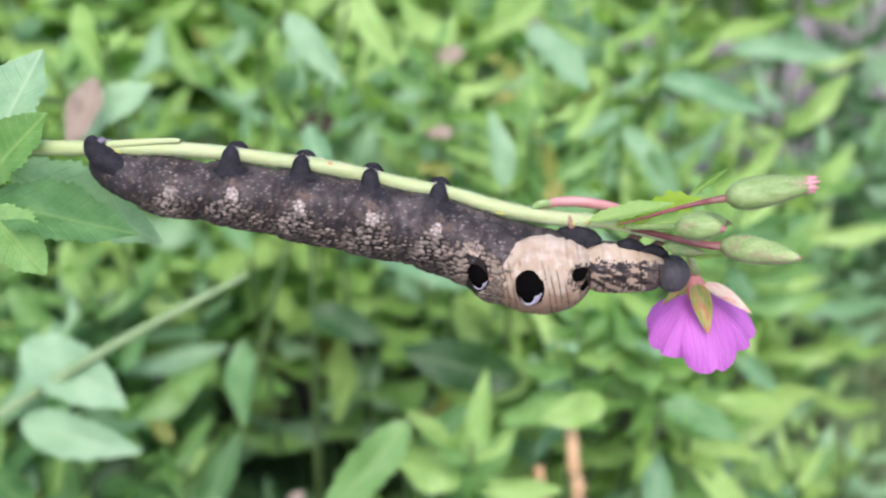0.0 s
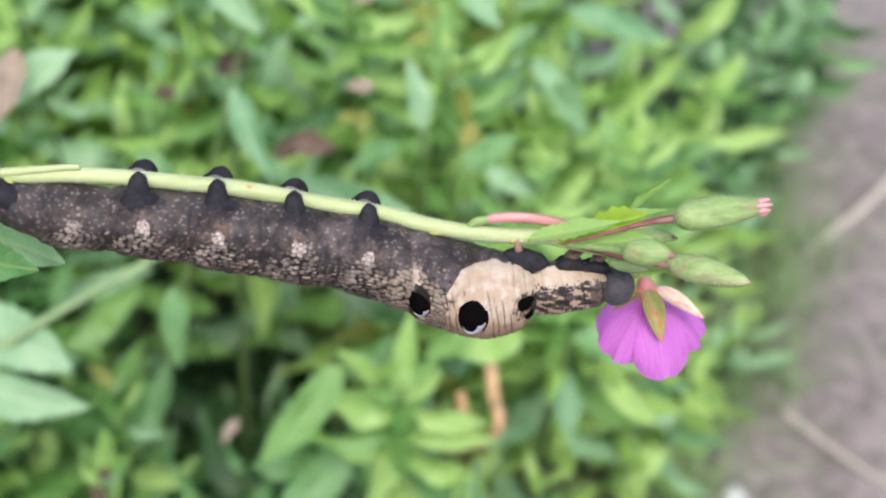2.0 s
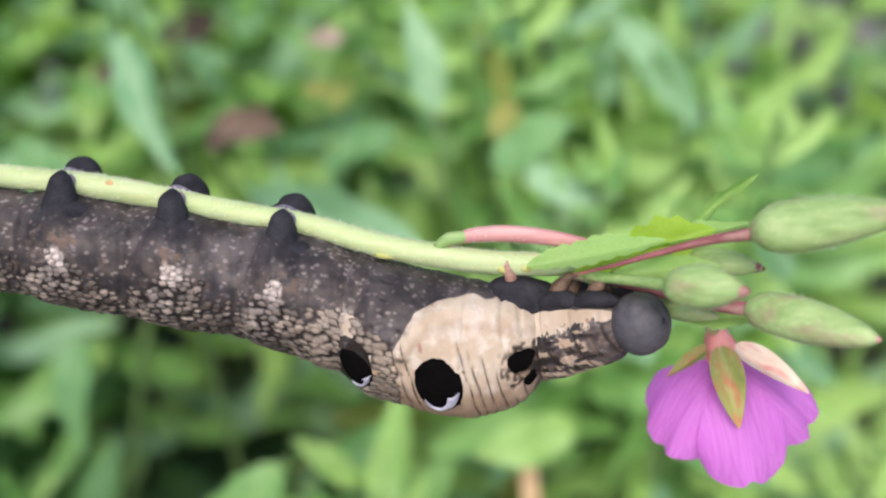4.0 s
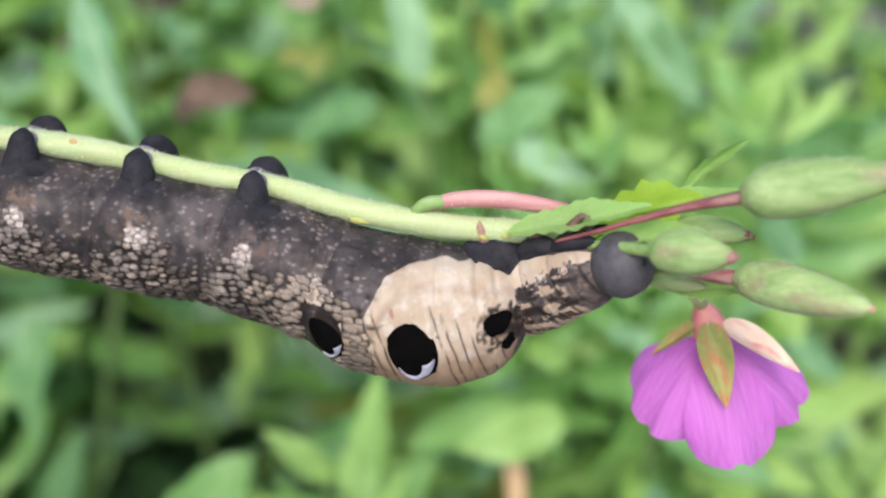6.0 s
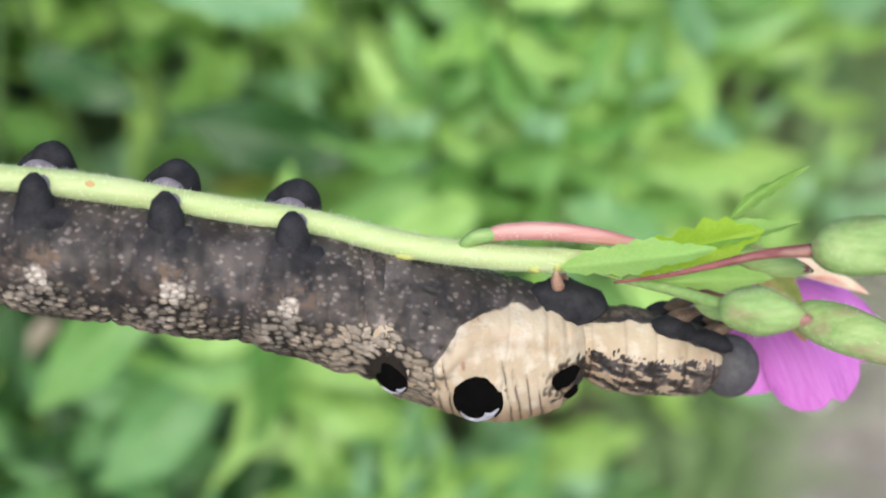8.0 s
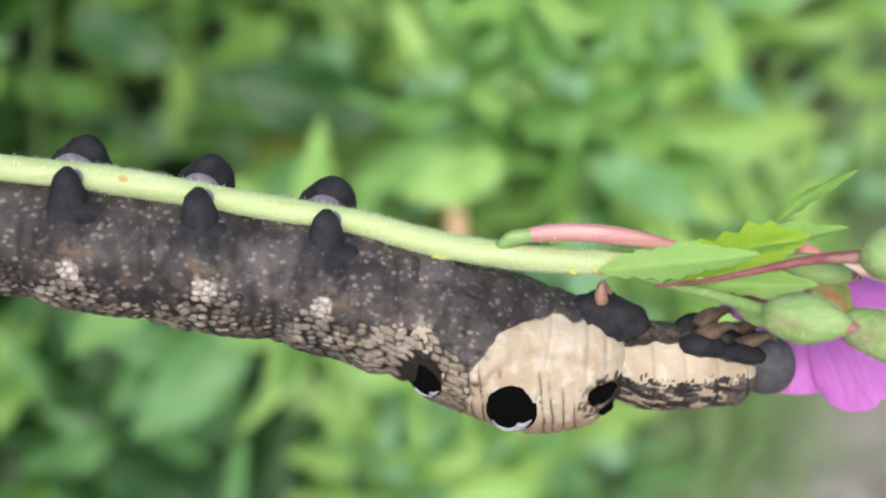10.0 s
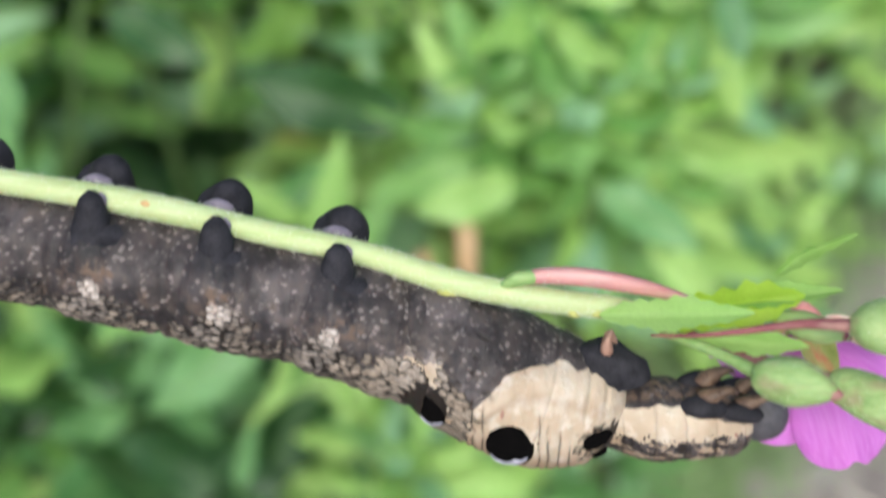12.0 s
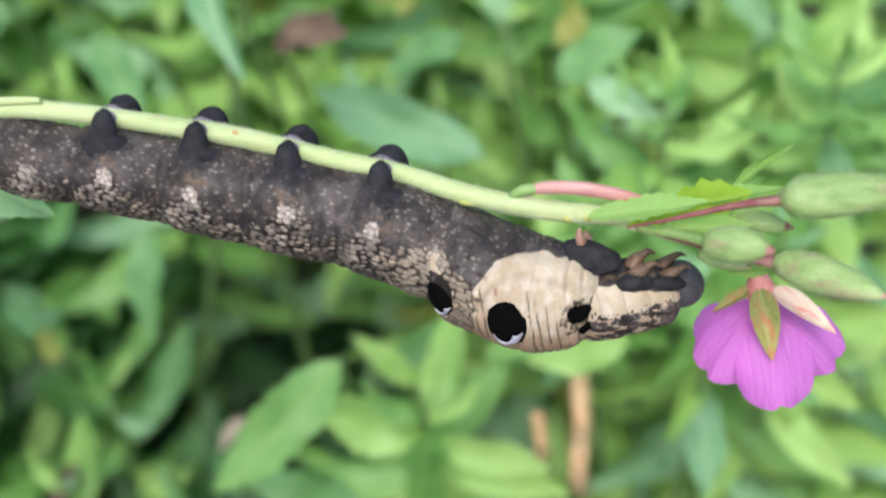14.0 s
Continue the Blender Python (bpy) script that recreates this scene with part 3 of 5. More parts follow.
marked_plant((70, -45, -235), [
    (70, -6, 78, 9, -180, -173, "bright", 1, 1.1), (77, -9, 102, -2, -200, -193, "mid", 0, 1.0), (51, 26, 69, 2, -212, -204, "pale", 2, 0.9), (63, 41, 94, 31, -214, -206, "pale", 0, 0.8),
    (78, -55, 61, -47, -212, -204, "bright", 0, 1.1), (75, -45, 88, -37, -230, -224, "bright", 1, 1.1), (81, -41, 94, -53, -200, -193, "pale", 0, 1.0), (21, 55, 39, 37, -202, -193, "pale", 1, 1.0), (91, 54, 128, 52, -242, -234, "pale", 0, 0.7)])
marked_plant((50, -100, -225), [
    (52, -65, 56, -87, -180, -173, "pale", 1, 1.0), (38, -50, 21, -54, -162, -153, "bright", 1, 1.2), (53, -50, 72, -58, -160, -152, "mid", 1, 1.0), (36, -150, 41, -124, -200, -193, "bright", 0, 1.0), (68, -72, 84, -88, -190, -182, "bright", 0, 1.0)])
marked_plant((-105, -45, -190), [
    (-111, -33, -83, -45, -146, -136, "pale", 1, 1.2), (-111, -52, -83, -58, -146, -137, "pale", 2, 1.2), (-105, 58, -100, 39, -180, -174, "bright", 0, 1.0), (-48, 55, -33, 36, -180, -174, "pale", 0, 1.0),
    (-30, 60, -18, 41, -180, -174, "bright", 0, 1.0), (-92, 34, -97, 16, -148, -141, "brown", 1, 1.0), (-99, 20, -80, 34, -156, -150, "pale", 1, 1.1)], [((-119, -52, -142), (-53, -15, -137), 1.3)])


def dry_stalk(top, foot_y, depth, radius):
    """A withered broken stalk standing among the leaves."""
    a, b = to_world(top[0], top[1], depth), to_world(top[0] + 0.4, foot_y, depth)
    stalk = new("dry_stalk")
    stalk.matrix_basis = pose(b.x, b.y, 0)
    tagged(stalk, "withered orange-brown plant stalk standing among the leaves", "stalk", "dry stalks")
    inv = stalk.matrix_basis.inverted()
    p, q = (inv @ a) * 1000, (inv @ b) * 1000
    part("shaft", tube([(*p, radius), (*((p + q) / 2 + Vector((0.6, 0, 0))), radius * 1.1), (*q, radius), (q.x, q.y + 95, -3, radius)], 18, 9, 0.15), STALK_DRY, stalk)


dry_stalk((29, -56), -81, -164, 1.7)
dry_stalk((21, -69), -84, -170, 1.4)


def low_growth():
    """Leafy shoots round the feet of the dry stalks, and short dark ones added to put shade into the hollow."""
    rng = random.Random(77)
    for k in range(7):
        p = to_world(14 + 3.4 * k, -84, -164)
        y = p.y - 0.010 + rng.uniform(-0.008, 0.004)
        weed((p.x, y, 0), (p.x + rng.uniform(-0.006, 0.006), y, rng.uniform(0.120, 0.142)), rng, rng.uniform(24, 30), {"mid": 4, "bright": 5, "pale": 1}, 6, 10)

    # Extra low plants; their dark leaf colour stands for the hollow's shade.
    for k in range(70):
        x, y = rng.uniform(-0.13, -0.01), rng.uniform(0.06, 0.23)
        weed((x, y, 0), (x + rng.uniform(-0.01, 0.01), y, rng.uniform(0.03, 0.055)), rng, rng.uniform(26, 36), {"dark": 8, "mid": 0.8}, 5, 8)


low_growth()


def leaf_litter():
    """The dead brown leaves and bits that cover the soil under the plants, one mesh."""
    rng = random.Random(57)
    bm = bmesh.new()
    for _ in range(2600):
        x, y = rng.uniform(-0.26, 0.24), rng.uniform(-0.02, 0.46)
        if x > (0.085 if y < 0.2 else 0.105) + 0.50 * (y - 0.10):
            continue
        long, a, tilt = rng.uniform(0.010, 0.030), rng.uniform(0, 2 * math.pi), rng.uniform(-0.4, 0.4)
        m = pose(x, y, 0.004 + rng.uniform(0, 0.012), math.degrees(tilt), rng.uniform(-20, 20), math.degrees(a))
        rows = []
        for k in range(5):
            u = k / 4
            w = 0.17 * math.sin(math.pi * min(max(u, 0.03), 0.97)) ** 0.8
            rows.append([bm.verts.new(m @ (Vector((u - 0.5, w * v, 0.25 * w * abs(v) + 0.10 * math.sin(3 * u))) * long)) for v in (-1, 0, 1)])
        for p, q in zip(rows, rows[1:]):
            bm.faces.new((p[0], p[1], q[1], q[0]))
            bm.faces.new((p[1], p[2], q[2], q[1]))
    tagged(part("leaf_litter", bm, LITTER, None), "dead brown leaves covering the soil under the plants", "leaf litter", kind="stuff")


leaf_litter()


def bright_shoots():
    """Young shoots that stand a little over the rest, with starry tufts of small leaves at their tips."""
    rng = random.Random(19)
    for x, y, z, size in ((0.074, 0.135, 0.226, 26), (0.044, 0.129, 0.222, 24), (0.077, 0.153, 0.172, 22), (0.002, 0.085, 0.190, 26), (0.052, 0.114, 0.202, 24), (0.066, 0.119, 0.200, 22), (0.031, 0.117, 0.206, 22), (0.092, 0.165, 0.205, 24), (-0.006, 0.196, 0.243, 26), (0.022, 0.172, 0.236, 24)):
        weed((x + rng.uniform(-0.008, 0.008), y + 0.018, 0), (x, y, z), rng, size, {"bright": 5, "fresh": 6, "pale": 1}, 8, 6.5)


bright_shoots()


def faded_bits():
    """Withered and yellowing leaves caught among the plants, each lying on the foliage."""
    rng = random.Random(31)
    for (x, y, z), tone, long in (((-2, 21, -166), "brown", 8), ((28, 9, -184), "yellow", 9), ((31, 4, -182), "yellow", 7), ((13, 39, -194), "yellow", 11), ((9, 44, -198), "yellow", 9), ((17, 34, -192), "yellow", 8), ((-47, 24, -205), "litter", 16), ((-60, 16, -210), "litter", 14), ((-78, -62, -170), "yellow", 12),
                                  ((-4, 14, -178), "yellow", 8), ((-25, 7, -160), "litter", 12), ((-20, 5, -160), "litter", 10), ((-12, 12, -176), "yellow", 8), ((-45, -80, -190), "brown", 9), ((-85, -92, -188), "litter", 14), ((2, 47, -200), "brown", 9)):
        leaf = new("yellow_leaf" if tone == "yellow" else "withered_leaf", rng.choice(BLADES[tone]))
        a = rng.uniform(0, 2 * math.pi)
        way = Vector((math.cos(a), math.sin(a), rng.uniform(-0.3, 0.1)))
        base = to_world(x, y, z)
        leaf.matrix_basis = blade_pose(base, base + way * long * MM, pose(0, 0, 0, LEAN) @ Vector((0, 0.25, 1)), 1.5)
        tagged(leaf, "small yellowing leaf caught in the foliage" if tone == "yellow" else "small withered brown leaf caught in the foliage", "leaf", "faded leaves in the bed")


faded_bits()


def straw(name, a, b, radius, material, label, category, lift=0.0):
    """A thin stalk lying on the soil from a to b (metres)."""
    ob = new(name)
    ob.matrix_basis = pose(a[0], a[1], 0)
    tagged(ob, label, category, category + " pieces on the soil")
    d = Vector((b[0] - a[0], b[1] - a[1], 0)) * 1000
    part("shaft", tube([(0, 0, 5, radius), (d.x * 0.5 + d.y * 0.04, d.y * 0.5 - d.x * 0.04, 6 + lift, radius), (d.x, d.y, 5, radius * 0.6)], 14, 7, 0.1), material, ob)


straw("straw", (0.222, 0.290), (0.330, 0.380), 2.0, STALK_PALE, "pale dry straw lying on the bare soil", "straw")
straw("straw", (0.190, 0.205), (0.235, 0.150), 1.1, STALK_PALE, "pale dry straw lying on the bare soil", "straw")
straw("straw", (0.250, 0.210), (0.262, 0.150), 1.0, STALK_PALE, "pale dry straw lying on the bare soil", "straw")
straw("straw", (0.150, 0.110), (0.200, 0.085), 1.0, STALK_PALE, "pale dry straw lying on the bare soil", "straw")


def grass_edge():
    """Fine grass along the edge of the plants, as one mesh of narrow bent blades."""
    rng = random.Random(8)
    bm = bmesh.new()
    for _ in range(2000):
        y = rng.uniform(0.03, 0.5)
        x = 0.096 + 0.50 * (y - 0.10) + abs(rng.gauss(0, 0.026 if 0.20 < y < 0.32 else 0.012)) - 0.006
        a, tall = rng.uniform(0, 2 * math.pi), rng.uniform(0.02, 0.07)
        lean = Vector((math.cos(a), math.sin(a), 0)) * tall * rng.uniform(0.4, 1.1)
        side = Vector((-math.sin(a), math.cos(a), 0)) * rng.uniform(0.0005, 0.0012)
        rows = []
        for k in range(5):
            u = k / 4
            c = Vector((x, y, -0.002)) + lean * u * u + Vector((0, 0, tall * (u - 0.35 * u * u)))
            rows.append((bm.verts.new(c - side * (1 - u * 0.9)), bm.verts.new(c + side * (1 - u * 0.9))))
        for p, q in zip(rows, rows[1:]):
            bm.faces.new((p[0], p[1], q[1], q[0]))
    tuft = part("grass", bm, GRASS, None)
    tagged(tuft, "fine grey-green grass along the edge of the soil", "grass", kind="stuff")


grass_edge()


# ---- the caterpillar ----
def settle(xs, pairs, width):
    """A smooth line through (x, value) pairs."""
    p = np.array(pairs)
    fine = np.linspace(xs[0] - 4 * width, xs[-1] + 4 * width, 1200)
    v = np.interp(fine, p[:, 0], p[:, 1])
    d = fine[1] - fine[0]
    k = np.exp(-0.5 * (np.arange(-3 * width, 3 * width + d, d) / width) ** 2)
    v = np.convolve(np.pad(v, len(k), mode="edge"), k / k.sum(), "same")[len(k):-len(k)]
    return np.interp(xs, fine, v)


MARKS = ("scales", "pale", "cream", "dark", "line", "brown")
BACK = -1.5          # how far the body's middle line lies behind the stem's node
PALE = [(-42.1, 2.4), (-34.2, 2.1), (-25.7, 0.5), (-16.3, -1.0), (-8.4, -2.6), (-2.6, -4.3)]
TOP = [(-54, 8.6), (-50, 8.0), (-46, 7.2), (-40, 6.7), (-35, 6.4), (-26, 5.3), (-20, 4.4), (-13, 3.0), (-8, 1.9), (-3, 0.5), (2, -1.2), (6.5, -2.4), (11, -3.6), (14, -4.9), (18, -6.0)]
LOW = [(-54, 4.0), (-51, 3.0), (-49, 1.3), (-45, -0.4), (-40, -1.1), (-35, -2.0), (-26, -4.0), (-20, -5.4), (-13, -6.8), (-8, -8.2), (-3, -10.5), (2, -13.0), (6.5, -14.2), (11, -13.1), (14, -11.0), (18, -10.5)]
LEGS_AT = [-34.6, -25.6, -16.7, -7.9]


def bell(d, w):
    return math.exp(-(d / w) ** 2)


def step_up(a, b, v):
    t = min(max((v - a) / (b - a), 0), 1)
    return t * t * (3 - 2 * t)


def body_piece(name, x0, x1, n, seg, shape, marks, parent, label, cap0=1.0, cap1=1.0, at=(0, 0, 0), swell=None):
    """A stretch of the body: rings along x from x0 to x1 (mm), closed by round ends. shape(x) gives middle y, half height, half depth;
    marks(x, y, v, front) the amounts of each of MARKS there."""
    bm = bmesh.new()
    layers = {k: bm.verts.layers.float.new(k) for k in MARKS}
    rings = []
    for i in range(n):
        x = x0 + (x1 - x0) * i / (n - 1)
        yc, rv, rh = shape(x)
        end = 1.0
        if x - x0 < cap0:
            end = math.sqrt(max(1 - (1 - (x - x0) / cap0) ** 2, 0.0009))
        if x1 - x < cap1:
            end = min(end, math.sqrt(max(1 - (1 - (x1 - x) / cap1) ** 2, 0.0009)))
        ring = []
        for k in range(seg):
            a = 2 * math.pi * k / seg
            v, w = math.sin(a), math.cos(a)
            wobble = 1 + 0.016 * noise.noise(Vector((x * 0.6, v * 2, w * 2))) + 0.008 * noise.noise(Vector((x * 2.1, v * 7, w * 7)))
            if swell:
                wobble *= swell(x, yc + rv * v, v, w)
            y, z = yc + rv * end * v * wobble, BACK + rh * end * w * wobble
            vert = bm.verts.new(((x - at[0]) * MM, (y - at[1]) * MM, (z - at[2]) * MM))
            for key, amount in zip(MARKS, marks(x, y, v, w)):
                vert[layers[key]] = min(max(amount, 0), 1)
            ring.append(vert)
        rings.append(ring)
    for a, b in zip(rings, rings[1:]):
        for k in range(seg):
            bm.faces.new((a[k], a[(k + 1) % seg], b[(k + 1) % seg], b[k]))
    bm.faces.new(rings[0])
    bm.faces.new(rings[-1])
    bmesh.ops.recalc_face_normals(bm, faces=bm.faces)
    ob = part(name, bm, SKIN, parent, label)
    ob.matrix_basis = pose(at[0] * MM, at[1] * MM, at[2] * MM)
    return ob


def abdomen_shape(x):
    top, low = float(np.interp(x, XS, TOPS)), float(np.interp(x, XS, LOWS))
    phase = (x + 34.6) / 8.9
    ring = math.cos(2 * math.pi * phase)
    fold = 0.26 * bell((phase % 1) - 0.60, 0.07) + 0.03 * math.sin(2 * math.pi * phase * 7)
    rv = (top - low) / 2 * (1 + 0.026 * ring) - fold
    return (top + low) / 2, rv, rv * 0.97


def crease(x, y):
    """How far a place lies behind (+) the slanting crease before the nearest leg, in mm."""
    best = 99.0
    for leg in LEGS_AT + [-44.0, 0.9]:
        d = x - (leg - 1.9 - 0.42 * (float(np.interp(leg, XS, TOPS)) - y - 1.5))
        if -0.8 < d < best:
            best = d
    return best


def abdomen_swell(x, y, v, w):
    """The body bulges behind each crease and at the foot of each leg."""
    d = crease(x, y)
    out = 1 - 0.030 * bell(d + 0.15, 0.45) + 0.030 * bell(d - 1.6, 1.4)
    leg = min(LEGS_AT, key=lambda p: abs(p - x))
    out += 0.022 * step_up(-12, -7, x) * math.sin(1.5 * x + 3.0 * v) + 0.012 * noise.noise(Vector((x * 0.9, v * 3, w * 3)))
    return out + 0.10 * bell(x - leg + 0.2, 1.7) * step_up(-0.1, 0.45, v) * step_up(0.1, 0.5, abs(w))


def abdomen_marks(x, y, v, front):
    near = min(PALE, key=lambda p: abs(p[0] - x))
    dx = x - near[0]
    wob = 0.25 * noise.noise(Vector((x * 0.8, y * 0.8, 3.0)))
    d = crease(x, y)
    # a scaly triangle below each pale spot, joined along the lower side
    down = near[1] - y
    scales = step_up(-0.15, 0.20, down / 4.0 - abs(dx + 0.30 * down) / 4.6 + 1.3 * wob + 0.15)
    scales = max(scales, 0.9 * step_up(0.40, 0.70, -v + wob), 0.55 * step_up(0.05, 0.40, -v + 1.6 * wob)) * step_up(-50, -43, x) * (1 - 0.8 * bell(d, 0.35))
    ragged = 0.55 * noise.noise(Vector((x * 1.7, y * 1.7, 7.0))) + 0.3 * noise.noise(Vector((x * 4.1, y * 4.1, 17.0)))
    pale = step_up(0.30, 0.62, bell(math.hypot(dx - 0.1, down * 0.95), 0.85) + ragged * 0.6) * (0.6 if x < -38 else 0.4 if x > -5 else 1) if front > 0.2 else 0.0
    leg = min(LEGS_AT, key=lambda p: abs(p - x))
    dark = 0.60 * step_up(-0.35, 0.15, d) * step_up(4.2, 0.8, d + 2 * wob) * step_up(-0.3, 0.35, v)
    dark = max(dark, 0.95 * bell(x - leg - 0.2, 2.5) * step_up(0.30, 0.55, v + wob))
    dark = max(dark, 0.7 * bell(dx - 3.0 - wob * 3, 1.1) * bell(y - near[1] + 0.6, 1.6))
    dark = max(dark * (1 - scales * 0.5), step_up(-44, -51, x + 2 * wob) * 0.9, 0.35 * bell(d, 0.4))
    dark = max(dark, 0.60 * step_up(0.15, -0.35, v + 1.5 * wob) * (1 - 0.6 * pale))
    brown = 0.95 * step_up(0.35, 0.75, bell(math.hypot((x - leg - 0.7) / 1.5, (v - 0.30) / 0.17), 1.0) + ragged * 0.6)
    brown = max(brown, 0.75 * step_up(0.0, 0.45, 2.6 * wob) * step_up(0.5, 0.0, v), 0.4 * bell(dx + 0.6, 2.2) * bell(down, 1.8))
    cream = 0.0
    if x > -7:
        cream = 0.85 * step_up(-3.6, -0.8, x) * step_up(-0.12, -0.4, v + wob * 0.8)
        cream = max(cream, step_up(0.35, 0.6, bell(math.hypot((x + 2.4) / 1.2, y + 4.9), 1.0) + 0.4 * ragged) * (front > 0))
    # black skin round the small eyespot
    socket = step_up(1.1, 0.85, math.hypot((x + 2.1) / 1.35, (y + 8.4) / 2.05)) * (front > 0)
    return scales, pale * (1 - socket), cream * (1 - socket), dark, socket, brown


XS = np.linspace(-54, 20, 400)
TOPS, LOWS = settle(XS, TOP, 1.6), settle(XS, LOW, 1.6)
COLLAR = (-2.0, -5.6, BACK)    # where the swollen part turns on the abdomen
NECK = (12.6, -8.0, BACK)      # where the neck turns on the swollen part


def swollen_shape(x):
    top, low = float(np.interp(x, XS, TOPS)), float(np.interp(x, XS, LOWS))
    rv = (top - low) / 2 * (0.88 + 0.13 * step_up(-5.0, -1.4, x))
    return (top + low) / 2, rv, rv * 0.98


EDGE_X, EDGE_Y = (-1.0, 0.8, 1.9, 2.8, 3.9, 5.4, 6.8, 8.2, 10.2, 12.5, 15.0), (-8.0, -7.5, -5.8, -4.5, -3.75, -3.45, -3.45, -3.7, -4.15, -4.5, -4.7)


RINGS = ((0.1, -6.8), (0.75, -6.6), (1.35, -6.2), (2.15, -6.6), (6.5, -5.6), (7.15, -7.6), (8.0, -7.9), (8.9, -8.6), (9.8, -9.6), (10.7, -9.3))


def swollen_swell(x, y, v, w):
    """A plump lobe under the dark upper side, and shallow rings."""
    if x < -0.6:
        return abdomen_swell(x, y, v, w)
    f = step_up(-0.6, 1.6, x)
    edge = float(np.interp(x, EDGE_X, EDGE_Y))
    out = 1 + f * (0.050 * bell(y - edge + 1.2, 0.9) - 0.045 * bell(y - edge - 0.3, 0.5) - 0.012 * bell(y - edge + 2.7, 0.5) - 0.045 * (bell(x - 9.6, 0.22) + bell(x - 11.0, 0.25)) * step_up(-7.6, -5.5, y) - 0.022 * bell(x - 6.4 - 0.12 * (y + 7), 0.20) + 0.004 * math.sin(2.1 * x + 0.9 * y) * step_up(-9.5, -6.0, y) + 0.010 * noise.noise(Vector((x * 1.6, y * 1.1, 40.0))))
    xr = x + 0.20 * (y + 9)
    for at, top in RINGS:
        out -= f * 0.018 * bell(xr - at, 0.16) * step_up(top + 0.7, top - 0.3, y)
    return out + (1 - f) * (abdomen_swell(x, y, v, w) - 1)


def swollen_marks(x, y, v, front):
    wob = 0.5 * noise.noise(Vector((x * 0.9, y * 0.9, 1.0)))
    if x < -0.6 + wob:
        return abdomen_marks(x, y, v, front)
    edge = float(np.interp(x, EDGE_X, EDGE_Y)) + 0.35 * wob          # above this line the side is dark
    cream = step_up(0.35, -0.35, y - edge)
    xr = x + 0.20 * (y + 9) + 0.12 * noise.noise(Vector((x * 0.7, y * 0.7, 9.0)))
    line = 0.0
    for at, top in RINGS:
        line = max(line, bell(xr - at, 0.05) * step_up(top + 0.3, top - 0.5, y + 0.5 * wob))
    line *= 0.95 * step_up(0.4, 0.1, v) * step_up(-0.35, 0.0, noise.noise(Vector((x * 1.3, y * 0.9, 21.0))))
    across = 0.9 * bell((y + 0.25 * x) / 1.15 % 1 - 0.5, 0.06) * step_up(2.6, 1.6, x) * step_up(0.05, 0.25, wob + 0.34)     # short cross cracks
    line = max(line, 0.95 * step_up(0.30, 0.5, bell(math.hypot(x - 11.1, y + 8.9), 1.6) + 0.5 * noise.noise(Vector((x * 2.2, y * 2.2, 31.0)))))
    worn = step_up(10.6, 12.6, x + 1.6 * wob) * step_up(0.42, 0.12, v + 0.3 * wob)
    cream *= 1 - 0.75 * worn
    low = step_up(-0.15, -0.8, v + 0.3 * wob) * 0.95
    tint = max(low, 0.8 * step_up(8.5, 12.0, x + wob) * step_up(0.2, -0.3, v), 0.30 * bell(y - edge + 2.0, 0.45))
    return worn * 0.6, 0.0, cream, 0.45 * step_up(0.3, 0.8, v), max(line, across), tint


def neck_shape(x):
    u = (x - 11.6) / 8.0
    rv = 3.45 - 0.35 * u - 0.60 * u * u if u > 0 else 3.45 + 2.4 * u
    return -7.88, max(rv, 1.5), max(rv, 1.5) * 0.96


def neck_fold(x, y):
    """How far along its ring a place on the neck lies, 0 to 1."""
    return ((x - 11.4 + 0.12 * (y + 8)) / 2.45) % 1


def neck_swell(x, y, v, w):
    """Plump rings parted by folds; on the flesh-coloured stripe each ring is a rounded lobe."""
    p = neck_fold(x, y)
    lobe = math.sin(math.pi * p) ** 0.6
    return 0.98 + (0.035 + 0.045 * bell(v - 0.62, 0.30)) * lobe * (0.7 + 0.5 * noise.noise(Vector((x * 0.8, 3.0, 1.0)))) - 0.025 * bell(p - 0.5, 0.06) * step_up(0.3, 0.0, v) + 0.012 * math.sin(9 * v + 2.1 * x) * step_up(0.35, 0.1, v)


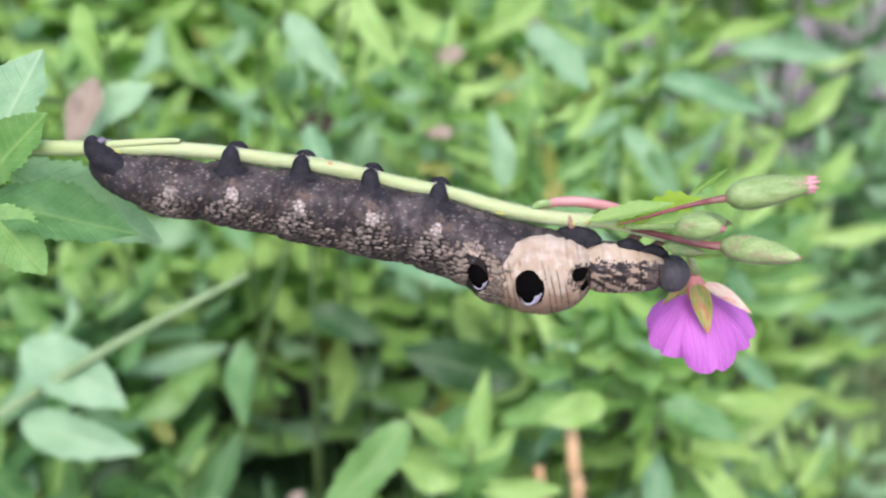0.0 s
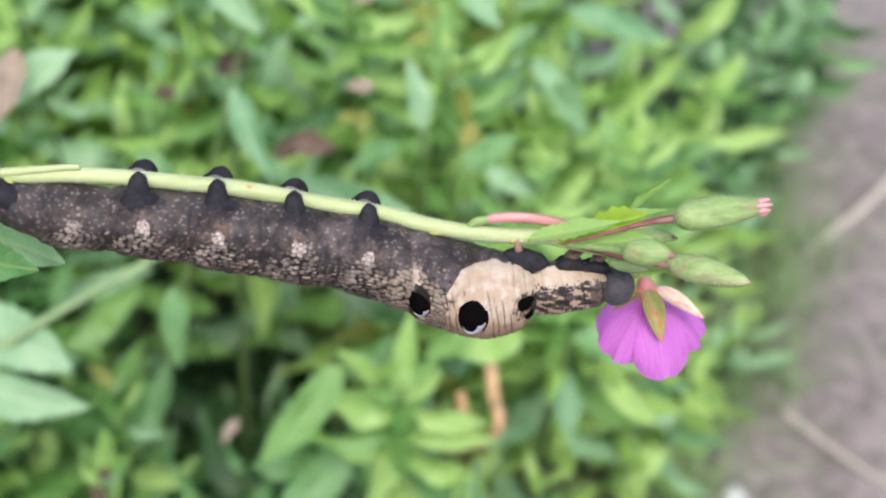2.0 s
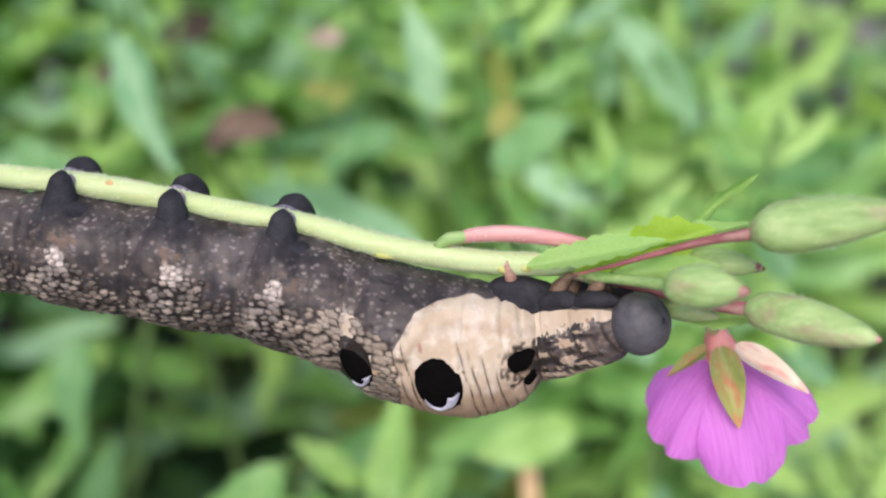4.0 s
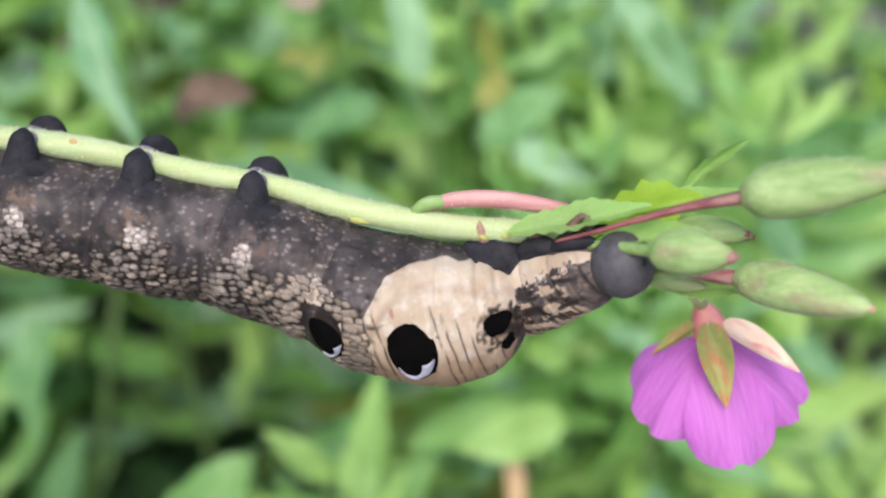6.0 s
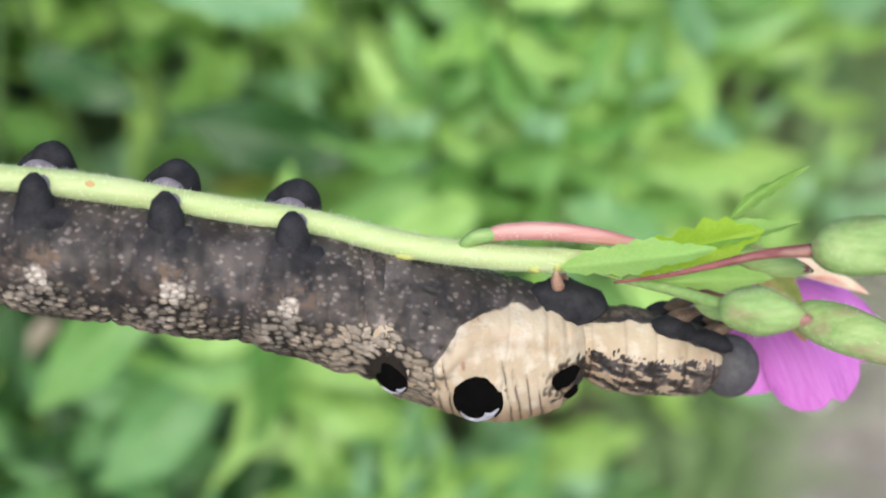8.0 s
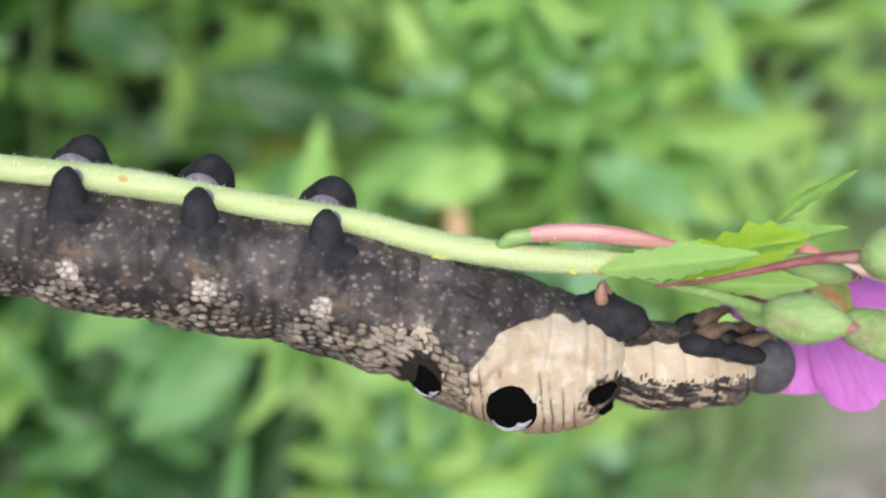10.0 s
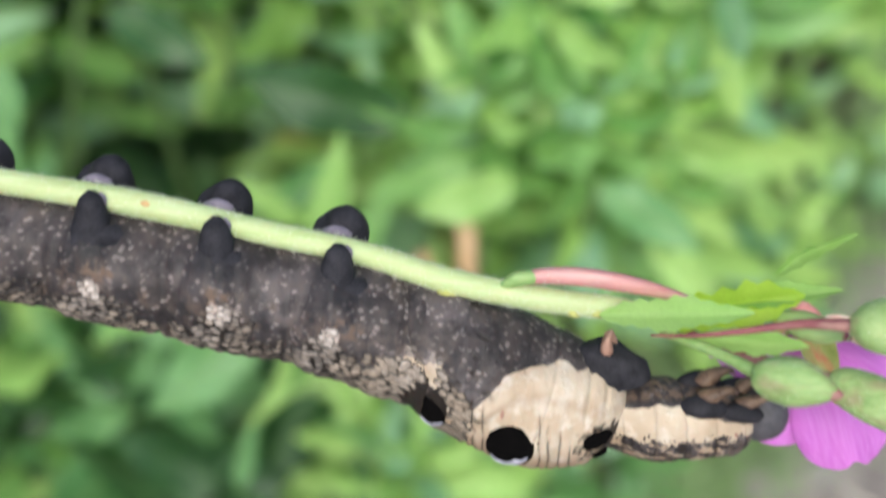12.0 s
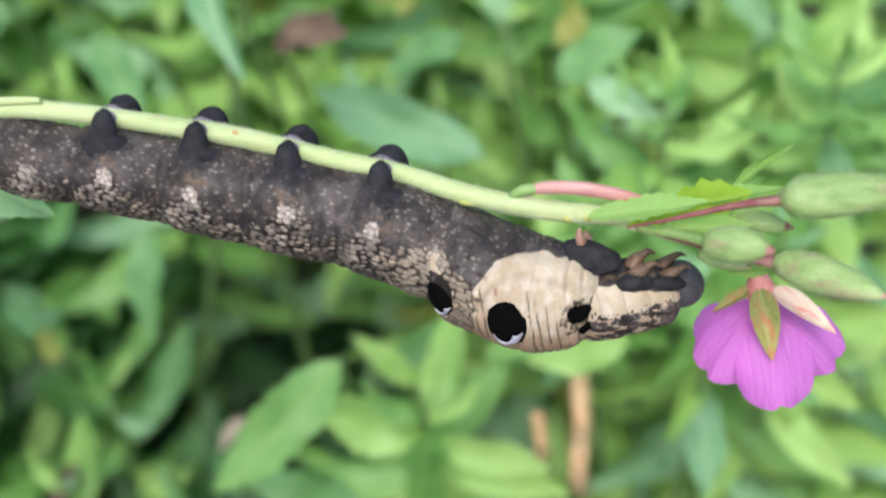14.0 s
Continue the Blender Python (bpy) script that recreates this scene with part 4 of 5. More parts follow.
def neck_marks(x, y, v, front):
    wob = noise.noise(Vector((x * 1.1, v * 3.0, 5.0)))
    fine = noise.noise(Vector((x * 3.4, v * 9.0, 8.0)))
    p = neck_fold(x, y)
    # the flesh-coloured stripe along the upper side, narrowing towards the head
    low_edge = 0.22 + 0.18 * step_up(12.0, 18.5, x) + 0.20 * wob + 0.16 * fine - 0.12 * bell(p - 0.5, 0.25)
    band = step_up(low_edge - 0.05, low_edge + 0.07, v) * step_up(0.93, 0.84, v + 0.05 * wob + 0.20 * step_up(13.0, 18.5, x)) * (1 - 0.75 * step_up(0.25, 0.5, -fine - 0.6 * wob) * step_up(0.6, 0.3, v)) * (front > -0.3)
    # below it dark ground with drawn-out pale streaks
    streak = noise.noise(Vector((x * 0.55, v * 6.5 + 0.25 * x, 15.0))) + 0.45 * noise.noise(Vector((x * 1.6, v * 13.0, 2.0)))
    blotch = 0.85 * step_up(-0.02, 0.22, streak) * step_up(low_edge, low_edge - 0.12, v) * step_up(18.2, 16.4, x + 0.6 * wob)
    hem = 0.7 * step_up(-0.62, -0.80, v + 0.1 * fine) * step_up(0.15, 0.35, math.sin(math.pi * ((x / 0.9) % 1))) * step_up(18.0, 16.5, x)
    cream = max(band, blotch, hem) * step_up(20.2, 19.3, x + 0.4 * wob)
    line = 0.8 * max(bell(p, 0.04), bell(p - 1, 0.04)) * (1 - 0.8 * step_up(low_edge - 0.1, low_edge + 0.1, v))
    line = max(line, 0.9 * step_up(0.10, 0.32, -streak + 0.2 * fine) * step_up(low_edge, low_edge - 0.10, v) * step_up(18.5, 16.8, x))
    brown = max(0.75 * blotch, 0.32 * band * step_up(13.5, 18.0, x + wob), 0.6 * hem, 0.55 * step_up(0.15, -0.2, v), 0.45 * step_up(16.5, 18.5, x) * (1 - band), 0.85 * step_up(0.93, 0.99, v), 0.9 * step_up(0.1, -0.1, front) * step_up(0.3, 0.6, v))
    dark = 0.8 * step_up(0.2, -0.3, streak) * step_up(low_edge, low_edge - 0.1, v)
    return 0.0, 0.0, cream, max(dark, 0.9 * bell(v - 0.95, 0.06)), line, brown


def scale_beads(shape, marks, swell, parent, at, x0, x1, label):
    """Small domed scales in staggered rows wherever the marks say that the skin is scaly, one joined sheet."""
    rng = random.Random(41)
    bm = bmesh.new()
    pale_layer, cream_layer = bm.verts.layers.float.new("pale"), bm.verts.layers.float.new("cream")
    rim_layer = bm.verts.layers.float.new("rim")

    def on(x, a, up):
        yc, rv, rh = shape(x)
        v, w = math.sin(a), math.cos(a)
        s = 1 + 0.016 * noise.noise(Vector((x * 0.6, v * 2, w * 2))) + 0.008 * noise.noise(Vector((x * 2.1, v * 7, w * 7)))
        s *= swell(x, yc + rv * v, v, w)
        return Vector((x, yc + v * (rv * s + up), BACK + w * (rh * s + up)))

    row, arc = 0, -1.9
    while arc < 0.45:
        x = x0 + (0.4 if row % 2 else 0.0)
        while x < x1:
            px, pa = x + rng.uniform(-0.19, 0.19), arc + rng.uniform(-0.036, 0.036) + 0.05 * math.sin(x * 0.7)
            yc, rv, rh = shape(px)
            v, w = math.sin(pa), math.cos(pa)
            got = marks(px, yc + rv * v, v, w)
            s, p, c = got[0], got[1], max(got[2], 0.9 * step_up(-8.0, -4.0, px) * step_up(0.25, -0.15, v))
            amount = max(s, p, 0.9 * c)
            x += 0.56 + 0.26 * step_up(0.3, -0.9, v)
            if amount < 0.30 + rng.uniform(-0.12, 0.15) or ((px + 2.0) / 1.5) ** 2 + ((yc + rv * v + 8.4) / 2.1) ** 2 < 1:
                continue
            big = (0.62 + 0.30 * step_up(0.3, 0.8, amount)) * rng.uniform(0.68, 1.20) * (1 + 0.34 * step_up(-7.5, -4.5, px))
            a = (0.41 + 0.13 * step_up(0.3, -0.9, v)) * big
            b = 0.315 * big / rv
            h = 0.18 * big
            lean, rag = rng.uniform(0.0, 0.5), [rng.uniform(0.82, 1.12) for _ in range(9)]
            spot = min(PALE, key=lambda q: abs(q[0] - px))
            below = spot[1] - (yc + rv * v)
            p = max(p, 0.55 * bell(math.hypot(px - spot[0] + 0.45 * below, 0.7 * (below - 1.2)), 1.7) * rng.uniform(0.1, 1.0))
            tone = min(max(p * rng.uniform(0.75, 1.1), 0), 1)
            ring_before, base = None, rng.uniform(0, 1)
            middle = bm.verts.new((on(px, pa, h) - Vector(at)) * MM)
            made = [middle]
            for f, up in ((0.52, 0.86), (0.86, 0.42), (1.04, -0.5)):
                ring = []
                for k in range(9):
                    t = 2 * math.pi * (k + base) / 9
                    cu, cv = math.cos(t), math.sin(t)
                    q = (abs(cu) ** 4.2 + abs(cv) ** 4.2) ** (-1 / 4.2) * rag[k]
                    u, g = a * f * cu * q, b * f * cv * q
                    ring.append(bm.verts.new((on(px + u - lean * g * rv, pa + g + lean * u / rv, up * h) - Vector(at)) * MM))
                made += ring
                for k in range(9):
                    if ring_before is None:
                        bm.faces.new((middle, ring[k], ring[(k + 1) % 9]))
                    else:
                        bm.faces.new((ring_before[k], ring[k], ring[(k + 1) % 9], ring_before[(k + 1) % 9]))
                ring_before = ring
            for n, vert in enumerate(made):
                vert[rim_layer] = (0.0 if n < 10 else 0.78 if n < 19 else 1.0) * (0.97 - 0.45 * tone)
                vert[pale_layer], vert[cream_layer] = tone, min(c + 0.25 * step_up(-12, -4, px), 1) * rng.uniform(0.6, 1)
        arc += 0.55 / 5.0
        row += 1
    bmesh.ops.recalc_face_normals(bm, faces=bm.faces)
    ob = part("scale_cover", bm, BEADS, parent, label)
    tagged(ob, label, kind="stuff")
    return ob


def on_swollen(x, y, up, at):
    """A place on the near side of the swollen part, lifted by up (mm)."""
    yc, rv, rh = swollen_shape(x)
    v = max(min((y - yc) / rv, 0.97), -0.97)
    w = math.sqrt(1 - v * v)
    s = 1 + 0.016 * noise.noise(Vector((x * 0.6, v * 2, w * 2))) + 0.008 * noise.noise(Vector((x * 2.1, v * 7, w * 7)))
    s *= swollen_swell(x, y, v, w)
    return Vector((x - at[0], yc + v * (rv * s + up) - at[1], BACK + w * (rh * s + up) - at[2])) * MM


def surface_patch(shape, outline, at, lift, steps=(7, 28)):
    """A thin spot that follows the near side of the body: outline(a) gives (x, y) of its edge, (x, y) from outline(None) its middle."""
    bm = bmesh.new()
    mx, my = outline(None)

    def on(x, y, up):
        return bm.verts.new(on_swollen(x, y, up, at))

    rings = []
    for i in range(1, steps[0] + 1):
        f = i / steps[0]
        up = lift * math.sqrt(max(1 - f ** 4, 0)) - (0.12 if i == steps[0] else 0)
        ring = []
        for k in range(steps[1]):
            ox, oy = outline(2 * math.pi * k / steps[1])
            ring.append(on(mx + (ox - mx) * f, my + (oy - my) * f, up))
        rings.append(ring)
    middle = on(mx, my, lift)
    for k in range(steps[1]):
        bm.faces.new((middle, rings[0][k], rings[0][(k + 1) % steps[1]]))
    for a, b in zip(rings, rings[1:]):
        for k in range(steps[1]):
            bm.faces.new((a[k], b[k], b[(k + 1) % steps[1]], a[(k + 1) % steps[1]]))
    bmesh.ops.recalc_face_normals(bm, faces=bm.faces)
    if sum(f.normal.z for f in bm.faces) < 0:
        bmesh.ops.reverse_faces(bm, faces=bm.faces)
    return bm


def oval(x, y, a, b, tilt=0.0, rag=0.0):
    def edge(t):
        if t is None:
            return x, y
        r = 1 + rag * noise.noise(Vector((math.cos(t) * 1.6, math.sin(t) * 1.6, x)))
        u, v = a * r * math.cos(t), b * r * math.sin(t)
        return x + u * math.cos(tilt) - v * math.sin(tilt), y + u * math.sin(tilt) + v * math.cos(tilt)
    return edge


def crescent(x, y, radius, start, stop, thick, at):
    """A raised sickle along a circle's lower edge, thin at its start and full at its end."""
    bm = bmesh.new()
    rows = []
    for i in range(33):
        f = i / 32
        wide = thick * (0.12 + 0.88 * bell(f - 0.74, 0.27)) * math.sqrt(max(1 - (max(f - 0.80, 0) / 0.20) ** 2, 0.003)) * min(1, 8 * f + 0.2)
        a = start + (stop - start) * f
        row = []
        for j in range(8):
            g = j / 7
            r = radius - thick * 0.15 * f - wide * g
            up = 0.20 * math.sin(math.pi * g) ** 0.6 - (0.15 if j in (0, 7) else 0) + 0.04
            row.append(bm.verts.new(on_swollen(x + r * math.cos(a), y + r * math.sin(a), up, at)))
        rows.append(row)
    for p, q in zip(rows, rows[1:]):
        for j in range(7):
            bm.faces.new((p[j], p[j + 1], q[j + 1], q[j]))
    bmesh.ops.recalc_face_normals(bm, faces=bm.faces)
    if sum(f.normal.z for f in bm.faces) < 0:
        bmesh.ops.reverse_faces(bm, faces=bm.faces)
    return bm


def proleg(parent, x, stem_y, side, size=1.0):
    """A stubby clasping leg from the body's side up round the stem; side +1 near, -1 far."""
    if side > 0:
        line = [(x - 0.3, stem_y - 4.6, 0.3, 2.2), (x - 0.25, stem_y - 3.2, 0.75, 2.1), (x - 0.2, stem_y - 2.2, 0.95, 1.75), (x - 0.1, stem_y - 1.6, 1.0, 1.42), (x, stem_y - 0.9, 0.95, 1.3), (x, stem_y - 0.1, 0.85, 1.1), (x + 0.05, stem_y + 0.5, 0.68, 0.85), (x + 0.05, stem_y + 1.0, 0.4, 0.3)]
    else:
        line = [(x - 0.2, stem_y - 4.6, -3.2, 2.2), (x, stem_y - 2.2, -3.9, 2.2), (x + 0.35, stem_y - 0.3, -3.9, 2.15), (x + 0.4, stem_y + 0.75, -3.7, 1.7), (x + 0.1, stem_y + 1.45, -3.4, 0.5)]
    line = [(a, stem_y + (b - stem_y) * size, c, r * size) for a, b, c, r in line]
    leg = part("proleg", tube(line, 26, 18, 0.10), LEG_DARK, parent, "dark grey clasping proleg")
    if side > 0:
        ring = [(x - 2.6, stem_y - 3.0, -0.9, 0.8), (x - 1.4, stem_y - 2.6, 0.7, 1.2), (x, stem_y - 2.5, 1.3, 1.3), (x + 1.4, stem_y - 2.6, 0.7, 1.2), (x + 2.6, stem_y - 3.0, -0.9, 0.8)]
        part("collar", tube([(a, stem_y + (b - stem_y) * size, c, r * size) for a, b, c, r in ring], 18, 12, 0.08), LEG_DARK, leg)
    if side > 0:
        sole = [(x + 0.55, stem_y - 0.3, 0.55, 0.35), (x + 0.65, stem_y + 0.3, 0.4, 0.42), (x + 0.5, stem_y + 0.75, 0.2, 0.2)]
    else:
        sole = [(x - 0.7, stem_y + 0.1, -2.5, 0.5), (x + 0.2, stem_y + 0.4, -2.2, 0.6), (x + 1.2, stem_y + 0.05, -2.4, 0.45)]
    part("sole", tube(sole, 9, 10), LEG_SOLE, leg, "paler lilac-grey gripping sole")
    return leg


def claw_leg(parent, base, knee, tip, at, size=1.0, claw=None, stretch=1.0):
    """One of the jointed true legs: a dark swollen hip, a short brown shin and a small curved claw."""
    def rel(p, r):
        return (p[0] - at[0], p[1] - at[1], p[2] - at[2], r)
    mid = [(b + k) / 2 for b, k in zip(base, knee)]
    leg = part("leg", tube([rel(base, 1.5 * size), rel(mid, 1.2 * size), rel(knee, 0.5 * size)], 18, 16, 0.16), LEG_DARK, parent, "short black true leg")
    for v in leg.data.vertices:
        v.co.x = (base[0] - at[0]) * MM + (v.co.x - (base[0] - at[0]) * MM) * stretch
    curve = [(k + t) / 2 + d for k, t, d in zip(knee, tip, (-0.12, 0.1, 0.1))]
    part("claw", tube([rel(knee, 0.36 * size), rel(curve, 0.26 * size), rel(tip, 0.05)], 10, 9), claw or CLAW, leg, "pointed claw")
    return leg


def fore_leg(parent, x, size, at, side):
    """A leg of the neck: a low black pad on the body, a bent brown leg of three joints and a claw, folded towards the food."""
    def rel(dx, y, z, r):
        return (x + dx - at[0], y - at[1], z - at[2], r * size)
    top, z = -4.62 - 0.15 * (x - 14.5), BACK + side * 1.1
    leg = part("leg", tube([rel(-2.0, top - 0.5, z, 0.3), rel(-1.2, top - 0.30, z + 0.2 * side, 0.95), rel(0, top - 0.15, z + 0.3 * side, 1.2), rel(1.2, top - 0.45, z + 0.2 * side, 0.95), rel(2.0, top - 0.8, z, 0.3)], 20, 16, 0.14), LEG_DARK, parent, "low black leg pad")
    part("shin", tube([rel(0.0, top + 0.1, z - 0.3 * side, 1.0), rel(0.4, top + 0.9 * size, z - 0.1 * side, 0.88), rel(1.1, top + 1.55 * size, z, 0.62)], 12, 12, 0.14), LEG_TAN, leg, "brown jointed shin")
    part("foot", tube([rel(0.9, top + 1.4 * size, z, 0.60), rel(1.6, top + 1.9 * size, z, 0.45), rel(2.1, top + 1.85 * size, z, 0.24)], 9, 10, 0.10), LEG_TAN, leg)
    part("claw", tube([rel(2.0, top + 1.86 * size, z, 0.22), rel(2.35, top + 1.55 * size, z, 0.13), rel(2.4, top + 1.25 * size, z, 0.03)], 8, 8), CLAW_DARK, leg, "small dark claw")
    return leg


def head_mesh():
    """The round head in its own axes with the neck at the origin: two smooth cheeks, a shallow seam and a small face plate."""
    bm = bmesh.new()
    bmesh.ops.create_uvsphere(bm, u_segments=56, v_segments=36, radius=1.0)
    for v in bm.verts:
        x, y, z = v.co
        seam = 0.055 * bell(z - 0.30 * (y > 0.2) * (y - 0.2), 0.07) * step_up(-0.5, 0.2, x)
        plate = 0.05 * (bell(abs(z) - 0.32, 0.06) * step_up(0.45, 0.7, x) * step_up(0.2, 0.6, y))
        r = 1 - seam - plate + 0.02 * noise.noise(v.co * 2.2) + 0.006 * noise.noise(v.co * 9)
        v.co = Vector((x * 2.3 * r + 1.5, y * 2.5 * r, z * 2.45 * r)) * MM
    return bm


def build_caterpillar():
    cat = new("caterpillar")
    cat.matrix_basis = pose(REST.x, REST.y, REST.z, LEAN)
    tagged(cat, "large dark brown hawk-moth caterpillar with eyespots, clinging under the stem", "caterpillar")
    body_piece("abdomen", -53.3, 1.0, 520, 96, abdomen_shape, abdomen_marks, cat, "dark grey-brown abdomen with scaly pale patches", 3.2, 3.0, swell=abdomen_swell)
    abdomen = cat.children[0]
    scale_beads(abdomen_shape, abdomen_marks, abdomen_swell, abdomen, (0, 0, 0), -49.0, -1.7, "tan and brown beaded scales in triangular patches")
    for x in LEGS_AT:
        stem_y = float(np.interp(x, (-40, -28, -21.8, -13, -6), (7.9, 6.45, 5.5, 3.55, 2.1)))
        proleg(cat, x, stem_y, 1)
        proleg(cat, x - 0.6, stem_y + 0.25, -1)
    for side, z in ((1, 0.2), (-1, -3.4)):
        clasp = part("clasper", tube([(-45.5, 3.6, z * 0.4 - 0.9, 1.0), (-48.4, 4.9, z - 0.7 * side, 1.9), (-50.6, 6.4, z - 0.2 * side, 1.75), (-52.0, 7.8, z + 0.1 * side, 1.4), (-52.4, 8.9, z, 1.0), (-52.1, 9.6, z - 0.2, 0.35)], 22, 18, 0.08), LEG_DARK, cat, "black tail clasper")
        part("sole", tube([(-51.6, 8.6, z + 0.3, 0.4), (-51.2, 9.0, z + 0.2, 0.5), (-50.7, 9.1, z + 0.1, 0.3)], 9, 10), LEG_SOLE, clasp, "paler lilac-grey gripping sole")
    front = body_piece("swollen_segment", -6.4, 13.6, 400, 112, swollen_shape, swollen_marks, cat, "swollen cream-coloured segment with fine dark rings", 2.2, 3.4, COLLAR, swollen_swell)
    scale_beads(swollen_shape, swollen_marks, swollen_swell, front, COLLAR, -1.9, 0.8, "cream square scales parted by black gaps")
    spot = part("eyespot", surface_patch(swollen_shape, oval(-2.0, -8.4, 1.2, 1.95, 0.55, 0.10), COLLAR, 0.15), SPOT_BLACK, front, "small black eyespot")
    part("crescent", crescent(-1.74, -8.95, 1.0, -2.6, 0.05, 0.85, COLLAR), SPOT_WHITE, spot, "lilac-white crescent")
    spot = part("eyespot", surface_patch(swollen_shape, oval(4.4, -10.15, 2.05, 2.65, 0.25, 0.10), COLLAR, 0.08), SPOT_BLACK, front, "large black eyespot")
    part("crescent", crescent(4.66, -10.85, 1.50, -2.95, 0.10, 1.05, COLLAR), SPOT_WHITE, spot, "lilac-white crescent")
    part("dark_spot", surface_patch(swollen_shape, oval(10.8, -8.6, 1.15, 1.0, 0.2, 0.40), COLLAR, 0.06), SPOT_BLACK, front, "small ragged black spot")
    part("dark_spot", surface_patch(swollen_shape, oval(11.6, -10.1, 0.40, 0.72, -0.7, 0.6), COLLAR, 0.05, (5, 20)), SPOT_BLACK, front)
    part("spiracle", surface_patch(swollen_shape, oval(3.2, -6.9, 0.2, 0.5, 0.1, 0.1), COLLAR, 0.10, (4, 14)), CLAW, front, "tiny red-brown breathing hole")
    claw_leg(front, (11.0, -4.6, -1.1), (10.5, -2.6, -0.2), (10.2, -1.0, 0.4), COLLAR, 1.45, None, 1.7)
    claw_leg(front, (11.2, -5.8, -2.8), (11.1, -3.1, -2.7), (10.9, -1.7, -2.2), COLLAR, 1.75, None, 1.2)
    neck = body_piece("neck", 5.6, 19.9, 240, 110, neck_shape, neck_marks, cat, "mottled brown and flesh-striped neck", 2.4, 1.6, NECK, neck_swell)
    for x, size in ((14.9, 0.80), (18.0, 0.66)):
        fore_leg(neck, x, size, NECK, 1)
        fore_leg(neck, x + 0.3, size, NECK, -1)
    part("spiracle", tube([(5.0, 1.55, 2.30, 0.10), (5.05, 1.35, 2.42, 0.20), (5.1, 1.1, 2.50, 0.10)], 8, 9), CLAW, neck, "tiny red-brown breathing hole")
    head = part("head", head_mesh(), HEAD_DARK, neck, "round dark grey head")
    head.matrix_basis = pose(6.6 * MM, -0.2 * MM, 0)
    jaw = part("jaw", tube([(2.6, -0.5, 0.5, 0.7), (3.3, -0.2, 0.3, 0.55), (3.7, 0.1, 0.0, 0.2)], 8, 10), LEG_DARK, head, "small dark biting jaw")
    return cat, front, neck, head


CATERPILLAR, FRONT, NECK_PART, HEAD = build_caterpillar()


# ---- the flowering sprig that carries it ----
def bud_mesh(points, n=22, seg=16, ridge=0.11):
    """A swollen bud along points (x, y, z, radius) with four faint seams."""
    bm = bmesh.new()
    p = spline(points, n)
    rings = []
    for i in range(n):
        c = Vector(p[i, :3])
        ahead = Vector(p[min(i + 1, n - 1), :3] - p[max(i - 1, 0), :3]).normalized()
        side = ahead.cross(Vector((0, 0.2, 1))).normalized()
        up = side.cross(ahead)
        ring = []
        for k in range(seg):
            a = 2 * math.pi * k / seg
            r = max(p[i, 3], 0.05) * (1 - ridge * abs(math.cos(2 * a)) ** 8 + 0.03 * noise.noise(c * 0.5 + Vector((k * 0.5, 0, 0))))
            ring.append(bm.verts.new((c + (side * math.cos(a) + up * math.sin(a)) * r) * MM))
        rings.append(ring)
    for a, b in zip(rings, rings[1:]):
        for k in range(seg):
            bm.faces.new((a[k], a[(k + 1) % seg], b[(k + 1) % seg], b[k]))
    bm.faces.new(rings[0][::-1])
    bm.faces.new(rings[-1])
    bmesh.ops.recalc_face_normals(bm, faces=bm.faces)
    return bm


def petal_mesh(name, seed=0):
    """A heart-shaped petal 1 long along x, cupped, with a wavy and crinkled rim."""
    bm = bmesh.new()
    nx, ny = 22, 22
    grid = []
    for i in range(nx + 1):
        u = i / nx
        row = []
        for j in range(ny + 1):
            v = 2 * j / ny - 1
            reach = 1.0 - 0.05 * math.exp(-((v - 0.1 * seed + 0.15) / 0.16) ** 2) - 0.27 * (1 - math.sqrt(1 - 0.99 * v * v))
            w = 0.09 + 0.46 * math.sin(math.pi * min(u, 1) ** 1.25 * 0.62) ** 1.1
            fold = 0.018 * math.sin(6.0 * v + 1.7 * seed) * u + 0.012 * math.sin(23 * v + seed) * u * u
            curl = 0.03 * max(u - 0.75, 0) * 4 * math.sin(5 * v + 2.3 * seed)
            z = 0.17 * math.sin(math.pi * u * 0.85) - 0.12 * v * v * u + fold + curl
            row.append(bm.verts.new((u * reach, v * w, z)))
        grid.append(row)
    for i in range(nx):
        for j in range(ny):
            bm.faces.new((grid[i][j], grid[i + 1][j], grid[i + 1][j + 1], grid[i][j + 1]))
    me = bpy.data.meshes.new(name)
    bm.to_mesh(me)
    bm.free()
    me.polygons.foreach_set("use_smooth", [True] * len(me.polygons))
    me.materials.append(PETAL)
    return me


def mm(*p):
    return Vector(p) * MM


def hair_fringe(points, count, seed):
    """The fine short hairs along a stem, as thin three-sided spikes in one mesh."""
    rng = random.Random(seed)
    path = spline(points, 300)
    bm = bmesh.new()
    for _ in range(count):
        i = rng.randrange(2, 297)
        c, r = Vector(path[i, :3]), path[i, 3]
        ahead = Vector(path[i + 1, :3] - path[i - 1, :3]).normalized()
        side = ahead.cross(Vector((0, 0.13, 1))).normalized()
        up = side.cross(ahead)
        a = rng.uniform(0, 2 * math.pi)
        out = side * math.cos(a) + up * math.sin(a)
        root = c + out * r * 0.97
        tip = root + (out + ahead * rng.uniform(-0.5, 0.5)) * rng.uniform(0.18, 0.42)
        b = [bm.verts.new((root + ahead * 0.020 * math.cos(t) + out.cross(ahead) * 0.020 * math.sin(t)) * MM) for t in (0, 2.1, 4.2)]
        t = bm.verts.new(tip * MM)
        for k in range(3):
            bm.faces.new((b[k], b[(k + 1) % 3], t))
    return bm


BLOOM = Vector((28.0, -9.8, -9.5))      # where the flower hangs


